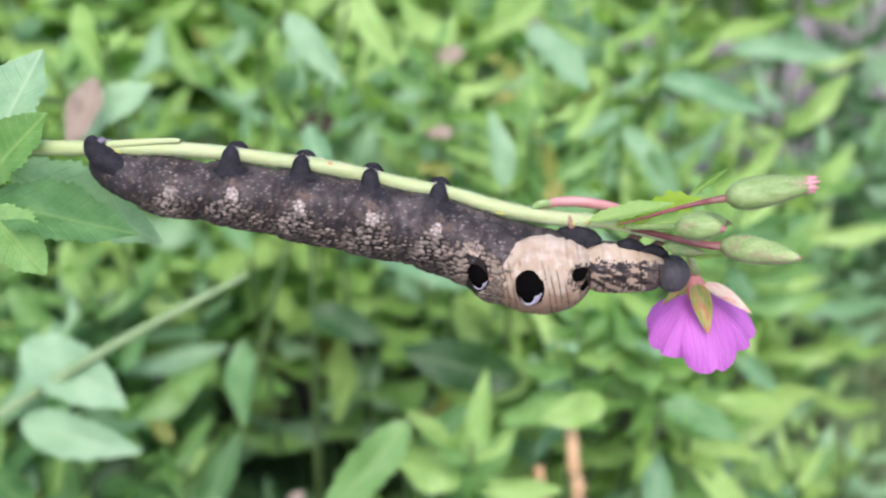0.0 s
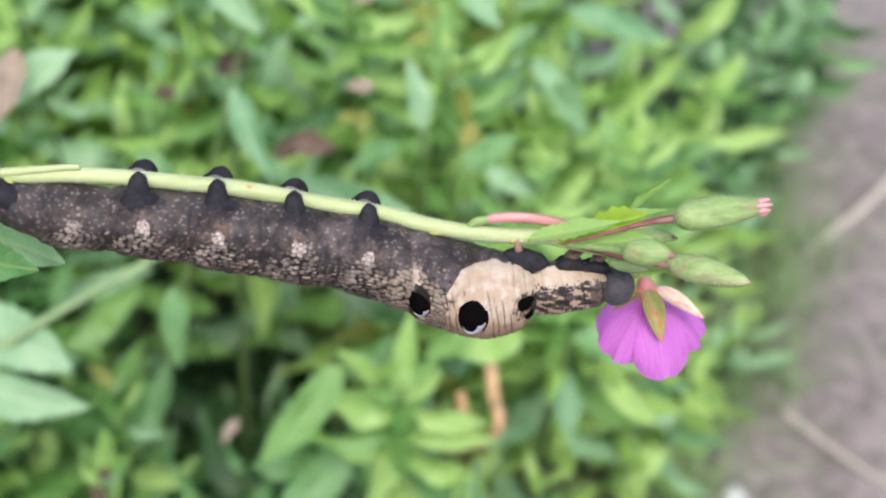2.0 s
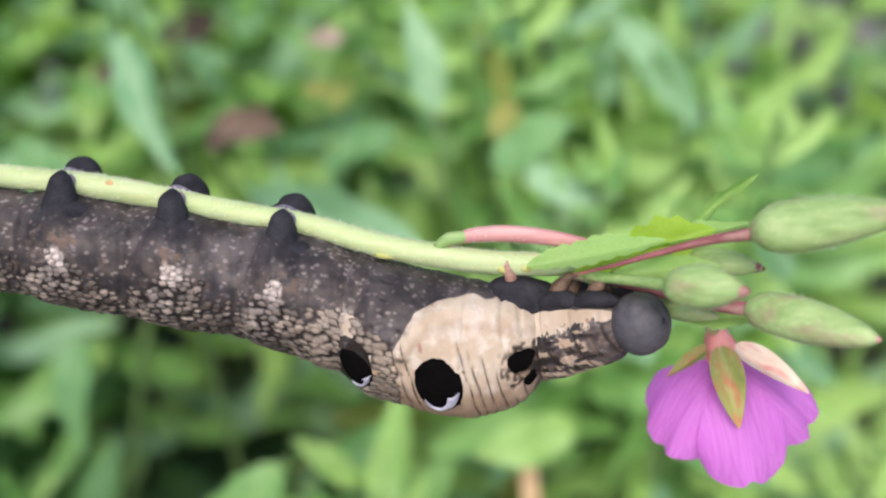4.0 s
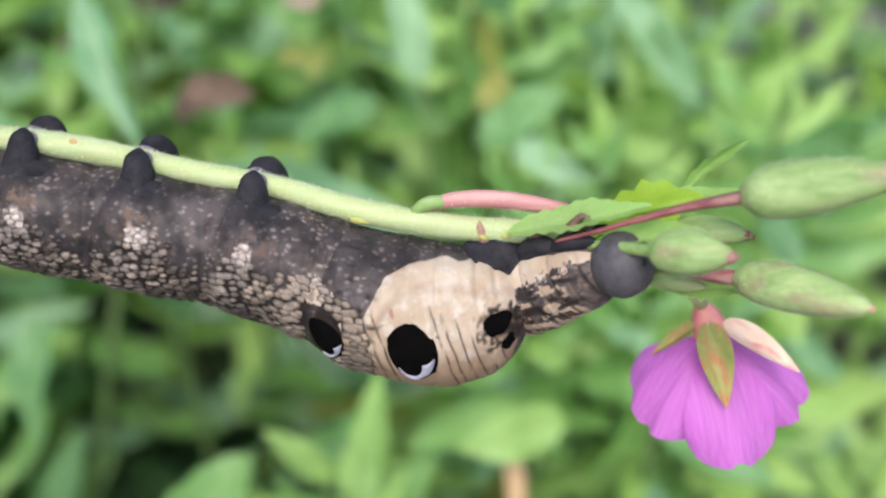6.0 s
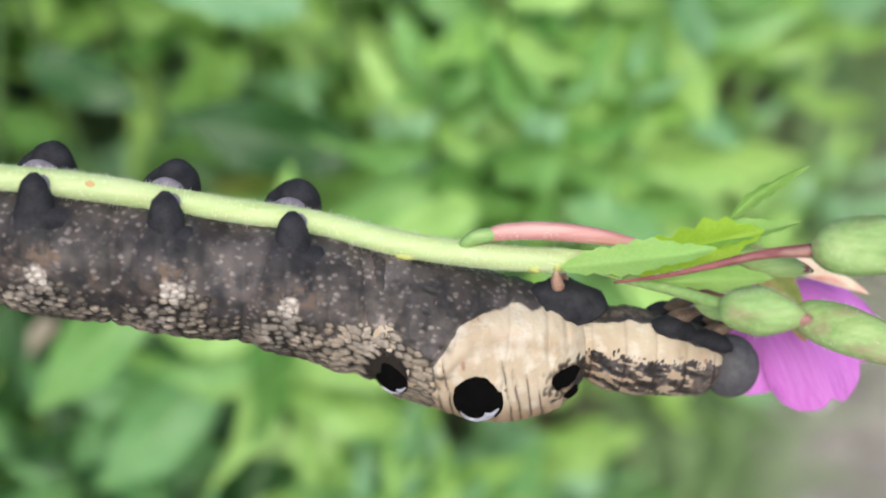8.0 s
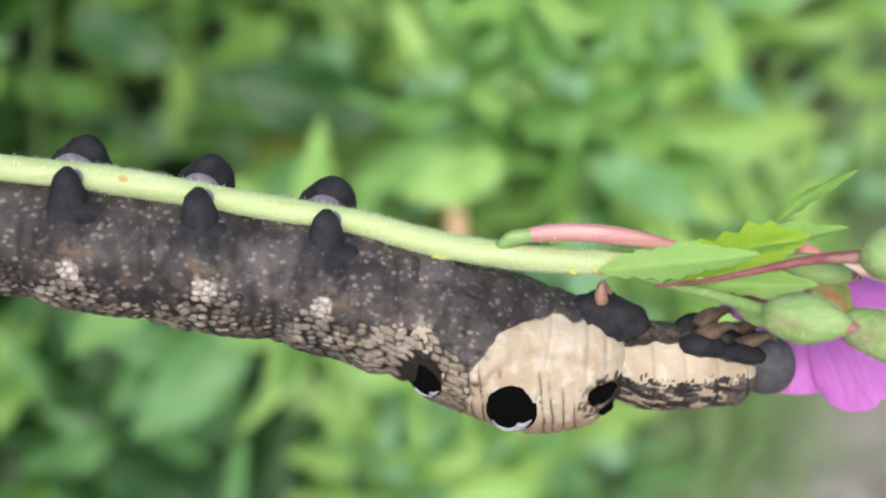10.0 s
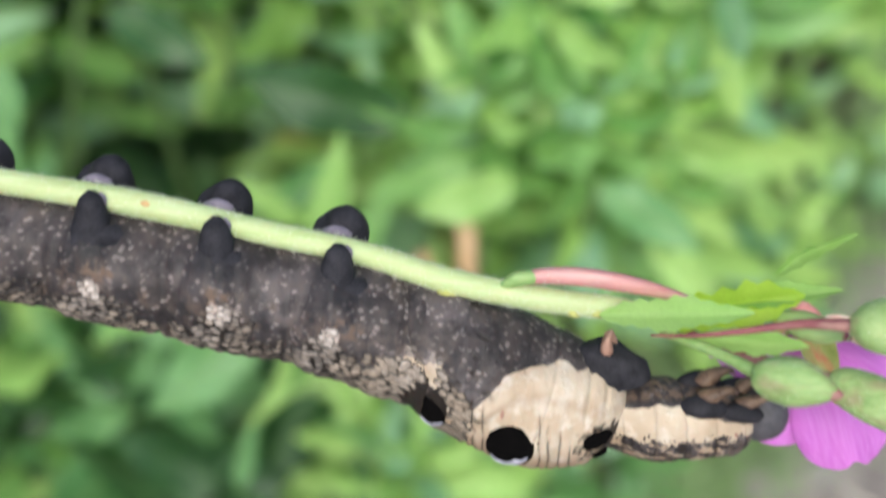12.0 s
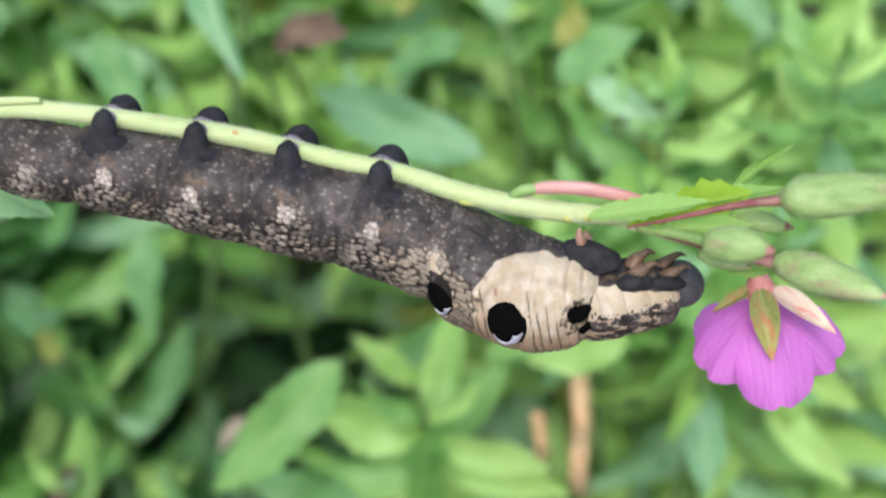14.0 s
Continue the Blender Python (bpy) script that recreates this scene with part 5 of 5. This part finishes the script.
def build_sprig():
    sprig = new("willowherb_sprig")
    sprig.matrix_basis = pose(REST.x, REST.y, REST.z, LEAN)
    tagged(sprig, "pale green willowherb sprig with buds and one magenta flower", "sprig")
    stem_line = [(-180, -278, -231, 1.6), (-150, -150, -120, 1.5), (-118, -60, -60, 1.5), (-88, -2, -18, 1.35), (-70, 8, -5, 1.2), (-57, 8.2, -1.5, 1.0), (-49, 8.1, -1.2, 0.95), (-40, 7.9, -1, 0.95), (-28, 6.45, -0.8, 0.95), (-21.8, 5.5, -0.7, 1.0), (-13, 3.55, -0.8, 0.92), (-6, 2.1, -0.8, 0.92), (0, 0.3, -0.6, 0.98), (6.4, -0.95, -0.6, 0.95), (12.6, -1.5, -0.4, 0.9), (16.5, -1.7, 0.2, 0.6), (19, -1.6, 0.8, 0.3)]
    stem = part("stem", tube(stem_line, 160, 14, 0.05), STEM_GREEN, sprig, "pale yellow-green stem with fine down")
    hairs = part("down", hair_fringe(stem_line[5:15], 4800, 3), DOWN, stem)
    tagged(hairs, "fine whitish down", kind="stuff")
    part("node", tube([(-22.6, 6.0, -0.3, 0.2), (-21.9, 5.9, -0.15, 0.42), (-21.0, 5.6, -0.2, 0.15)], 10, 12, 0.2), NODE_BROWN, stem, "small brownish leaf scar")
    part("node", tube([(-0.6, -0.3, 0.0, 0.2), (0.1, -0.4, 0.0, 0.34), (0.8, -0.6, -0.05, 0.15)], 10, 12, 0.3), NODE_YELLOW, stem, "small yellow leaf scar")
    part("node", tube([(9.0, -1.5, 0.0, 0.25), (9.6, -1.75, 0.1, 0.38), (10.0, -2.0, 0.0, 0.2)], 10, 12, 0.3), NODE_YELLOW, stem, "small yellow node")
    part("node", tube([(10.8, -1.5, 0.0, 0.25), (11.4, -1.6, 0.15, 0.40), (12.1, -1.8, 0.0, 0.2)], 10, 12, 0.3), NODE_YELLOW, stem, "small yellow node")
    part("node", tube([(-50.3, 7.7, -0.3, 0.3), (-49.6, 7.5, -0.2, 0.45), (-48.8, 7.6, -0.3, 0.25)], 10, 12, 0.3), NODE_YELLOW, stem, "small yellow node")
    part("stub", tube([(-53, 8.3, -0.9, 0.7), (-47, 8.8, -0.4, 0.5), (-42.5, 9.05, -0.2, 0.38), (-41.2, 9.0, -0.1, 0.3)], 14, 9), STEM_GREEN, sprig, "short dry-tipped side stalk")
    # the pink pod and its green foot
    pod = part("pod", bud_mesh([(5.0, 0.35, -0.4, 0.35), (6.9, 0.95, -0.4, 0.62), (10.2, 1.05, -0.3, 0.74), (14.2, 0.5, -0.2, 0.66), (18.4, -0.5, 0.0, 0.3)], 28, 12), POD_PINK, sprig, "slim pink seed pod")
    part("foot", bud_mesh([(4.2, 0.1, -0.3, 0.35), (5.4, 0.75, -0.3, 0.62), (7.2, 0.95, -0.35, 0.45)], 10, 12), BUD_GREEN, pod, "pale green foot")
    # toothed leaves at the tip
    toothed = blade_mesh("bract", BRACT_BRIGHT, 0.32, -0.10, 0.35, 0.3, 0.62, 0.55, 0.3, 14, 6)
    toothed_pale = blade_mesh("bract", BRACT_PALE, 0.24, -0.08, 0.3, -0.2, 0.45, 0.45, 0.1, 18, 6)
    toothed_mid = blade_mesh("bract", BRACT_PALE, 0.30, 0.06, 0.3, 0.15, 0.5, 0.5, 0.25, 12, 6)
    tendril = blade_mesh("bract", BRACT_PALE, 0.15, -0.35, 0.8, 0.6, 0.6, 0.45, 0.5, 10, 4)
    blade(sprig, toothed, mm(15.0, -2.1, 1.2), mm(26.0, 0.9, 0.8), (0.0, 0.55, 0.8), 0.95, "bract", "toothed yellow-green leaf")
    blade(sprig, toothed_pale, mm(11.4, -1.4, 1.0), mm(22.2, 0.2, 3.4), (0.0, 0.5, 0.85), 0.85, "bract", "toothed pale green leaf")
    blade(sprig, toothed_mid, mm(17.6, -2.2, 2.6), mm(25.6, -0.9, 5.6), (0.0, 0.6, 0.8), 0.70, "bract", "toothed green leaf")
    blade(sprig, toothed_pale, mm(19.0, -0.3, 0.8), mm(28.8, 1.0, 1.2), (0.0, 0.7, 0.7), 0.75, "bract", "slim pale green leaf")
    blade(sprig, tendril, mm(24.6, 0.7, -2.0), mm(29.4, 5.2, -2.6), (-0.5, 0.2, 0.85), 1.0, "bract", "small curled pale leaf")
    blade(sprig, toothed_pale, mm(23.4, -5.7, 1.0), mm(29.6, -5.9, 1.5), (0.0, 0.3, 0.95), 1.3, "bract", "small pale bluish leaf")
    # buds on their red stalks
    part("stalk", tube([(15.0, -1.9, 3.0, 0.10), (18, -1.05, 4.3, 0.17), (21, -0.15, 5.1, 0.25), (25, 0.85, 5.6, 0.36), (28.6, 1.5, 6.9, 0.55)], 18, 10), PEDICEL_RED, sprig, "dark red bud stalk")
    bud = part("bud", bud_mesh([(27.8, 1.45, 6.7, 0.7), (28.8, 1.6, 7.0, 1.65), (30.6, 1.95, 7.6, 2.1), (33.4, 2.4, 8.5, 1.9), (35.8, 2.75, 9.4, 1.35), (37.2, 2.95, 9.9, 0.95)], 26, 20), BUD_GREEN, sprig, "plump pale green bud")
    for dx, dy, dz in ((0.9, 0.75, 0.3), (1.1, 0.25, 0.6), (0.9, -0.35, 0.6), (0.7, -0.75, 0.2), (0.9, 0.1, -0.4)):
        part("bud_tip", tube([(36.0, 2.8 + dy * 0.6, 9.5 + dz * 0.8, 0.5), (37.2, 2.95 + dy, 9.9 + dz, 0.36), (37.2 + dx, 3.0 + dy * 1.15, 10.1 + dz, 0.12)], 8, 8), BUD_TIP, bud, "pink petal tip")
    part("stalk", tube([(16.0, -2.2, 1.6, 0.4), (19.0, -2.2, 4.2, 0.42), (22.2, -2.2, 7.6, 0.5)], 14, 10), BUD_GREEN, sprig, "green bud stalk")
    bud = part("bud", bud_mesh([(21.6, -2.2, 7.4, 0.8), (22.4, -2.2, 7.8, 1.45), (24.2, -2.2, 8.4, 1.75), (25.8, -2.3, 9.0, 1.15), (27.0, -2.35, 9.5, 0.25)], 22, 18), BUD_GREEN, sprig, "round pale green bud")
    part("bud_tip", tube([(26.0, -2.4, 9.1, 0.75), (26.8, -2.4, 9.5, 0.45), (27.2, -2.4, 9.6, 0.1)], 8, 9), PEDICEL_RED, bud, "dark red tip")
    bud = part("bud", bud_mesh([(24.2, -1.0, 1.2, 0.5), (26.0, -1.2, 1.8, 1.05), (27.8, -1.5, 2.3, 0.9), (29.4, -1.8, 2.6, 0.2)], 18, 14), BUD_GREEN, sprig, "small young green bud")
    part("bud_tip", tube([(28.2, -1.55, 2.4, 0.66), (29.0, -1.72, 2.5, 0.42), (29.6, -1.85, 2.6, 0.1)], 8, 9), PEDICEL_RED, bud, "brownish red tip")
    bud = part("bud", bud_mesh([(21.6, -4.6, 0.6, 0.5), (22.8, -4.9, 1.2, 1.0), (24.2, -5.2, 1.6, 0.9), (25.6, -5.5, 2.0, 0.45), (26.2, -5.6, 2.2, 0.1)], 18, 14), BUD_GREEN, sprig, "small green bud behind the head")
    part("stalk", tube([(17, -2.4, 1.0, 0.4), (22, -3.6, 2.2, 0.42), (26.0, -4.5, 3.2, 0.5), (28.8, -4.7, 4.0, 0.62)], 18, 10), PEDICEL_RED, sprig, "dark red bud stalk")
    bud = part("bud", bud_mesh([(28.0, -4.6, 3.8, 0.7), (28.9, -4.75, 4.3, 1.45), (31.0, -5.05, 5.8, 1.8), (33.4, -5.5, 7.8, 1.5), (35.3, -5.85, 9.5, 0.8), (36.0, -5.95, 10.1, 0.15)], 26, 20), BUD_GREEN, sprig, "long pale green bud")
    part("bud_tip", tube([(35.0, -5.8, 9.2, 0.72), (35.7, -5.92, 9.8, 0.42), (36.1, -6.0, 10.2, 0.1)], 8, 9), BUD_TIP, bud, "pinkish tip")
    for n, (line, count) in enumerate(((((28.8, 1.6, 7.0, 1.6), (30.6, 1.95, 7.6, 2.1), (33.4, 2.4, 8.5, 1.9), (36.5, 2.85, 9.6, 1.2)), 320), (((22.4, -2.2, 7.8, 1.4), (24.2, -2.2, 8.4, 1.72), (26.4, -2.3, 9.2, 0.8)), 200),
                                       (((28.9, -4.75, 4.3, 1.45), (31.0, -5.05, 5.8, 1.78), (33.4, -5.5, 7.8, 1.45), (35.3, -5.85, 9.5, 0.75)), 280), (((6.9, 0.95, -0.4, 0.6), (10.0, 1.0, -0.3, 0.7), (13.2, 0.45, -0.2, 0.6), (16.0, -0.4, 0.0, 0.3)), 250))):
        fuzz = part("down", hair_fringe(line, count, 20 + n), DOWN, sprig)
        tagged(fuzz, "fine whitish down on the buds", kind="stuff")
    # under the buds: the tangle of short green stalks
    part("stalk", tube([(14, -2.0, -0.2, 0.45), (19, -3.2, 0.6, 0.4), (24, -4.9, -1.0, 0.42), (27.4, -8.6, -8.4, 0.6)], 18, 10), STEM_GREEN, sprig, "green flower stalk")
    # the flower
    base = BLOOM
    flower = new("flower")
    flower.parent = sprig
    flower.matrix_basis = pose(base.x * MM, base.y * MM, base.z * MM)
    tagged(flower, "drooping magenta flower with red-green sepals")
    part("calyx", bud_mesh([(-0.6, 1.8, 1.2, 0.55), (-0.2, 0.8, 0.6, 1.3), (0.3, -0.8, 0.2, 1.7), (0.7, -2.2, 0.0, 1.3)], 14, 16), CALYX, flower, "pinkish red calyx")
    petals = []
    for n, (tip, facing, wide) in enumerate((((-4.9, -10.2, 0.2), (-0.5, 0.1, 0.85), 0.64), ((2.6, -12.8, 2.4), (0.1, 0.15, 1.0), 0.64), ((8.6, -8.8, -1.6), (0.5, 0.15, 0.8), 0.56), ((-5.6, -7.6, -2.4), (-0.3, 0.1, 0.9), 0.62))):
        petals.append(blade(flower, petal_mesh("petal", n), mm(0.3, -1.2, 0), mm(*tip), facing, wide, "petal"))
    sepal = blade_mesh("sepal", SEPAL, 0.26, -0.05, 0.5, 0.0, 0, 0.35)
    sepal_red = blade_mesh("sepal", SEPAL_RED, 0.26, -0.05, 0.5, 0.0, 0, 0.35)
    blade(flower, sepal, mm(-0.2, 0.3, 1.6), mm(1.1, -6.9, 4.0), (0, 0.2, 1), 1.45, "sepal", "green sepal with red tip")
    blade(flower, sepal_red, mm(0.8, 0.0, 1.3), mm(7.4, -4.2, 3.2), (0.3, 0.6, 0.8), 1.2, "sepal", "pink and white sepal")
    blade(flower, sepal, mm(-0.8, 0.0, 0.8), mm(-4.8, -2.9, 0.6), (-0.3, 0.5, 0.8), 1.0, "sepal", "pale green sepal")
    for piece in flower.children:
        piece.matrix_basis = Matrix.Scale(0.94, 4) @ piece.matrix_basis
    # the leaves lower on the same stem
    broad = {k: blade_mesh("leaf", m, 0.56, 0.06, 0.26, 0.1, 0.24, 0.42, 0.2, 30, 8) for k, m in (("fresh", LEAF_FRESH), ("mid", LEAF_MID), ("pale", LEAF_PALE))}
    for b, t, f, w, tone in (((-66.5, 3.6, 0), (-58.0, 12.6, 2), (-0.3, 0.1, 0.95), 1.05, "fresh"), ((-66, 1.0, -1), (-46.8, -2.6, 1), (0.1, 0.35, 0.9), 0.70, "mid"), ((-65.5, 0.3, 1), (-58.0, -8.0, 2), (0.3, 0.2, 0.95), 1.15, "fresh"),
                          ((-70, 4, -8), (-62.2, 22.5, -10), (-0.3, 0, 0.95), 0.95, "pale"), ((-66, 5.5, -10), (-45.6, -4.0, -9), (0, 0.3, 0.9), 0.7, "pale")):
        blade(sprig, broad[tone], mm(*b), mm(*t), f, w, "leaf", "toothed green leaf low on the stem")
    return sprig, flower, petals[3]


SPRIG, FLOWER, BITTEN = build_sprig()


def motions():
    """The sprig and the caterpillar sway; the caterpillar stretches, draws back and bends its fore part while it feeds."""
    for thing in (SPRIG, CATERPILLAR):
        walk(thing, [(t, pose(REST.x + x, REST.y + y, REST.z + z, LEAN)) for t, x, y, z in SWAY])
    # seconds, shift of the swollen part in mm (x, y), its turn in degrees
    walk(FRONT, [(t, pose((COLLAR[0] + x) * MM, (COLLAR[1] + y) * MM, COLLAR[2] * MM, 0, 0, a)) for t, x, y, a in (
        (0, -0.97, -0.04, 1.8), (1, -0.49, -0.17, -2.3), (2.5, -0.11, -0.03, -1), (3.5, -0.15, -0.33, 0.9), (6.5, -0.5, -0.48, 4.8), (7, 0.05, -0.3, 1.5), (7.5, 0.59, -0.28, -2),
        (8, 0.79, -0.29, -2.5), (10.5, 1.18, -0.3, -6.8), (11, 1.41, -0.45, -6.7), (12, 1.53, -0.49, -9.2), (12.5, 1.27, -0.45, -6.6), (13, 0.75, -0.39, -5.3), (13.5, 0.5, -0.55,
        -4.7), (14, 0.15, -0.55, -4.4))])
    # the neck's root, in mm, then its lift (in the plane of the stem), its turn away from the viewer and its roll
    walk(NECK_PART, [(t, pose(x * MM, y * MM, NECK[2] * MM, c, b, a)) for t, x, y, a, b, c in (
        (0, 14.53, -7.64, -3.8, 0, 0), (1, 15.21, -8.79, -2.1, 0, 0), (2.5, 14.1, -8.14, 4.6, -8, 0), (3.5, 13.2, -8, 12.2, -24, 0), (6.5, 14.04, -6.14, 25.8, -34, -6), (7, 15,
        -6.99, 15.3, -28, -4), (7.5, 16.25, -8.77, -1.6, -6, 0), (8, 17.25, -9.69, -13.3, 2, 2), (10.5, 16.55, -10.78, -5.1, 2, 10), (11, 17.55, -11.24, -7.6, 2, 10), (12, 17.41,
        -11.96, -3.9, 6, 15), (12.5, 16.03, -10.98, 4.5, 10, 17), (13, 14.63, -10.74, -3, 14, 18), (13.5, 13.14, -10.59, 3.8, 16, 20), (14, 13.2, -10.48, 4.5, 17, 20))])
    walk(HEAD, [(t, pose(6.8 * MM, -0.2 * MM, 0, 0, b, a)) for t, a, b in (
        (0, 0, 0), (1, 0, 0), (2.5, 3, 0), (3.5, 5, -10), (6.5, -5, -10), (7, -5, -10), (7.5, 0, 0), (8, 10, 8), (10.5, 40, 12), (11, 40, 12), (12, 50, 20), (12.5, 60, 28), (13,
        60, 30), (13.5, 60, 30), (14, 60, 30))])

    # the flower swings on its stalk and is drawn up by the feeding head: seconds, shift in mm, turn in degrees
    walk(FLOWER, [(t, pose((BLOOM.x + x) * MM, (BLOOM.y + y) * MM, BLOOM.z * MM, b, 0, a)) for t, x, y, a, b in (
        (0, -0.5, -0.6, 0, 0), (1, 1.0, -0.9, 0, 0), (2.5, 1.2, -1.0, 0, 0), (3.5, 0, -0.4, 0, 0), (6.5, 0, -0.6, 0, 0), (7, 0.4, -1.2, 0, 0), (7.5, 1.4, 0.6, 6, -10), (8, 1.9, 3.2, 10, -26), (10.5, 2.0, 3.9, 10, -30),
        (11, 2.0, 3.9, 10, -30), (11.5, 2.0, 3.7, 10, -30), (12, 1.8, 2.8, 8, -24), (12.5, 1.0, 0.4, 3, -6), (13, 0.6, -0.4, 0, 0), (13.5, 0.6, -0.6, 0, 0), (14, 0.4, -0.5, 0, 0))])
    # the petal that it eats is bent up towards the jaws and springs back
    rest = BITTEN.matrix_basis.copy()
    bent = blade_pose(rest.translation, rest.translation + mm(-8.0, -1.6, 1.0), (0.1, 1.0, 0.35))
    walk(BITTEN, [(t, bent if 8 <= t <= 12 else rest) for t in (0, 7.2, 8, 12, 12.6, 14)])


cam.data.dof.focus_object = SPRIG      # the lens stays sharp on the sprig
motions()
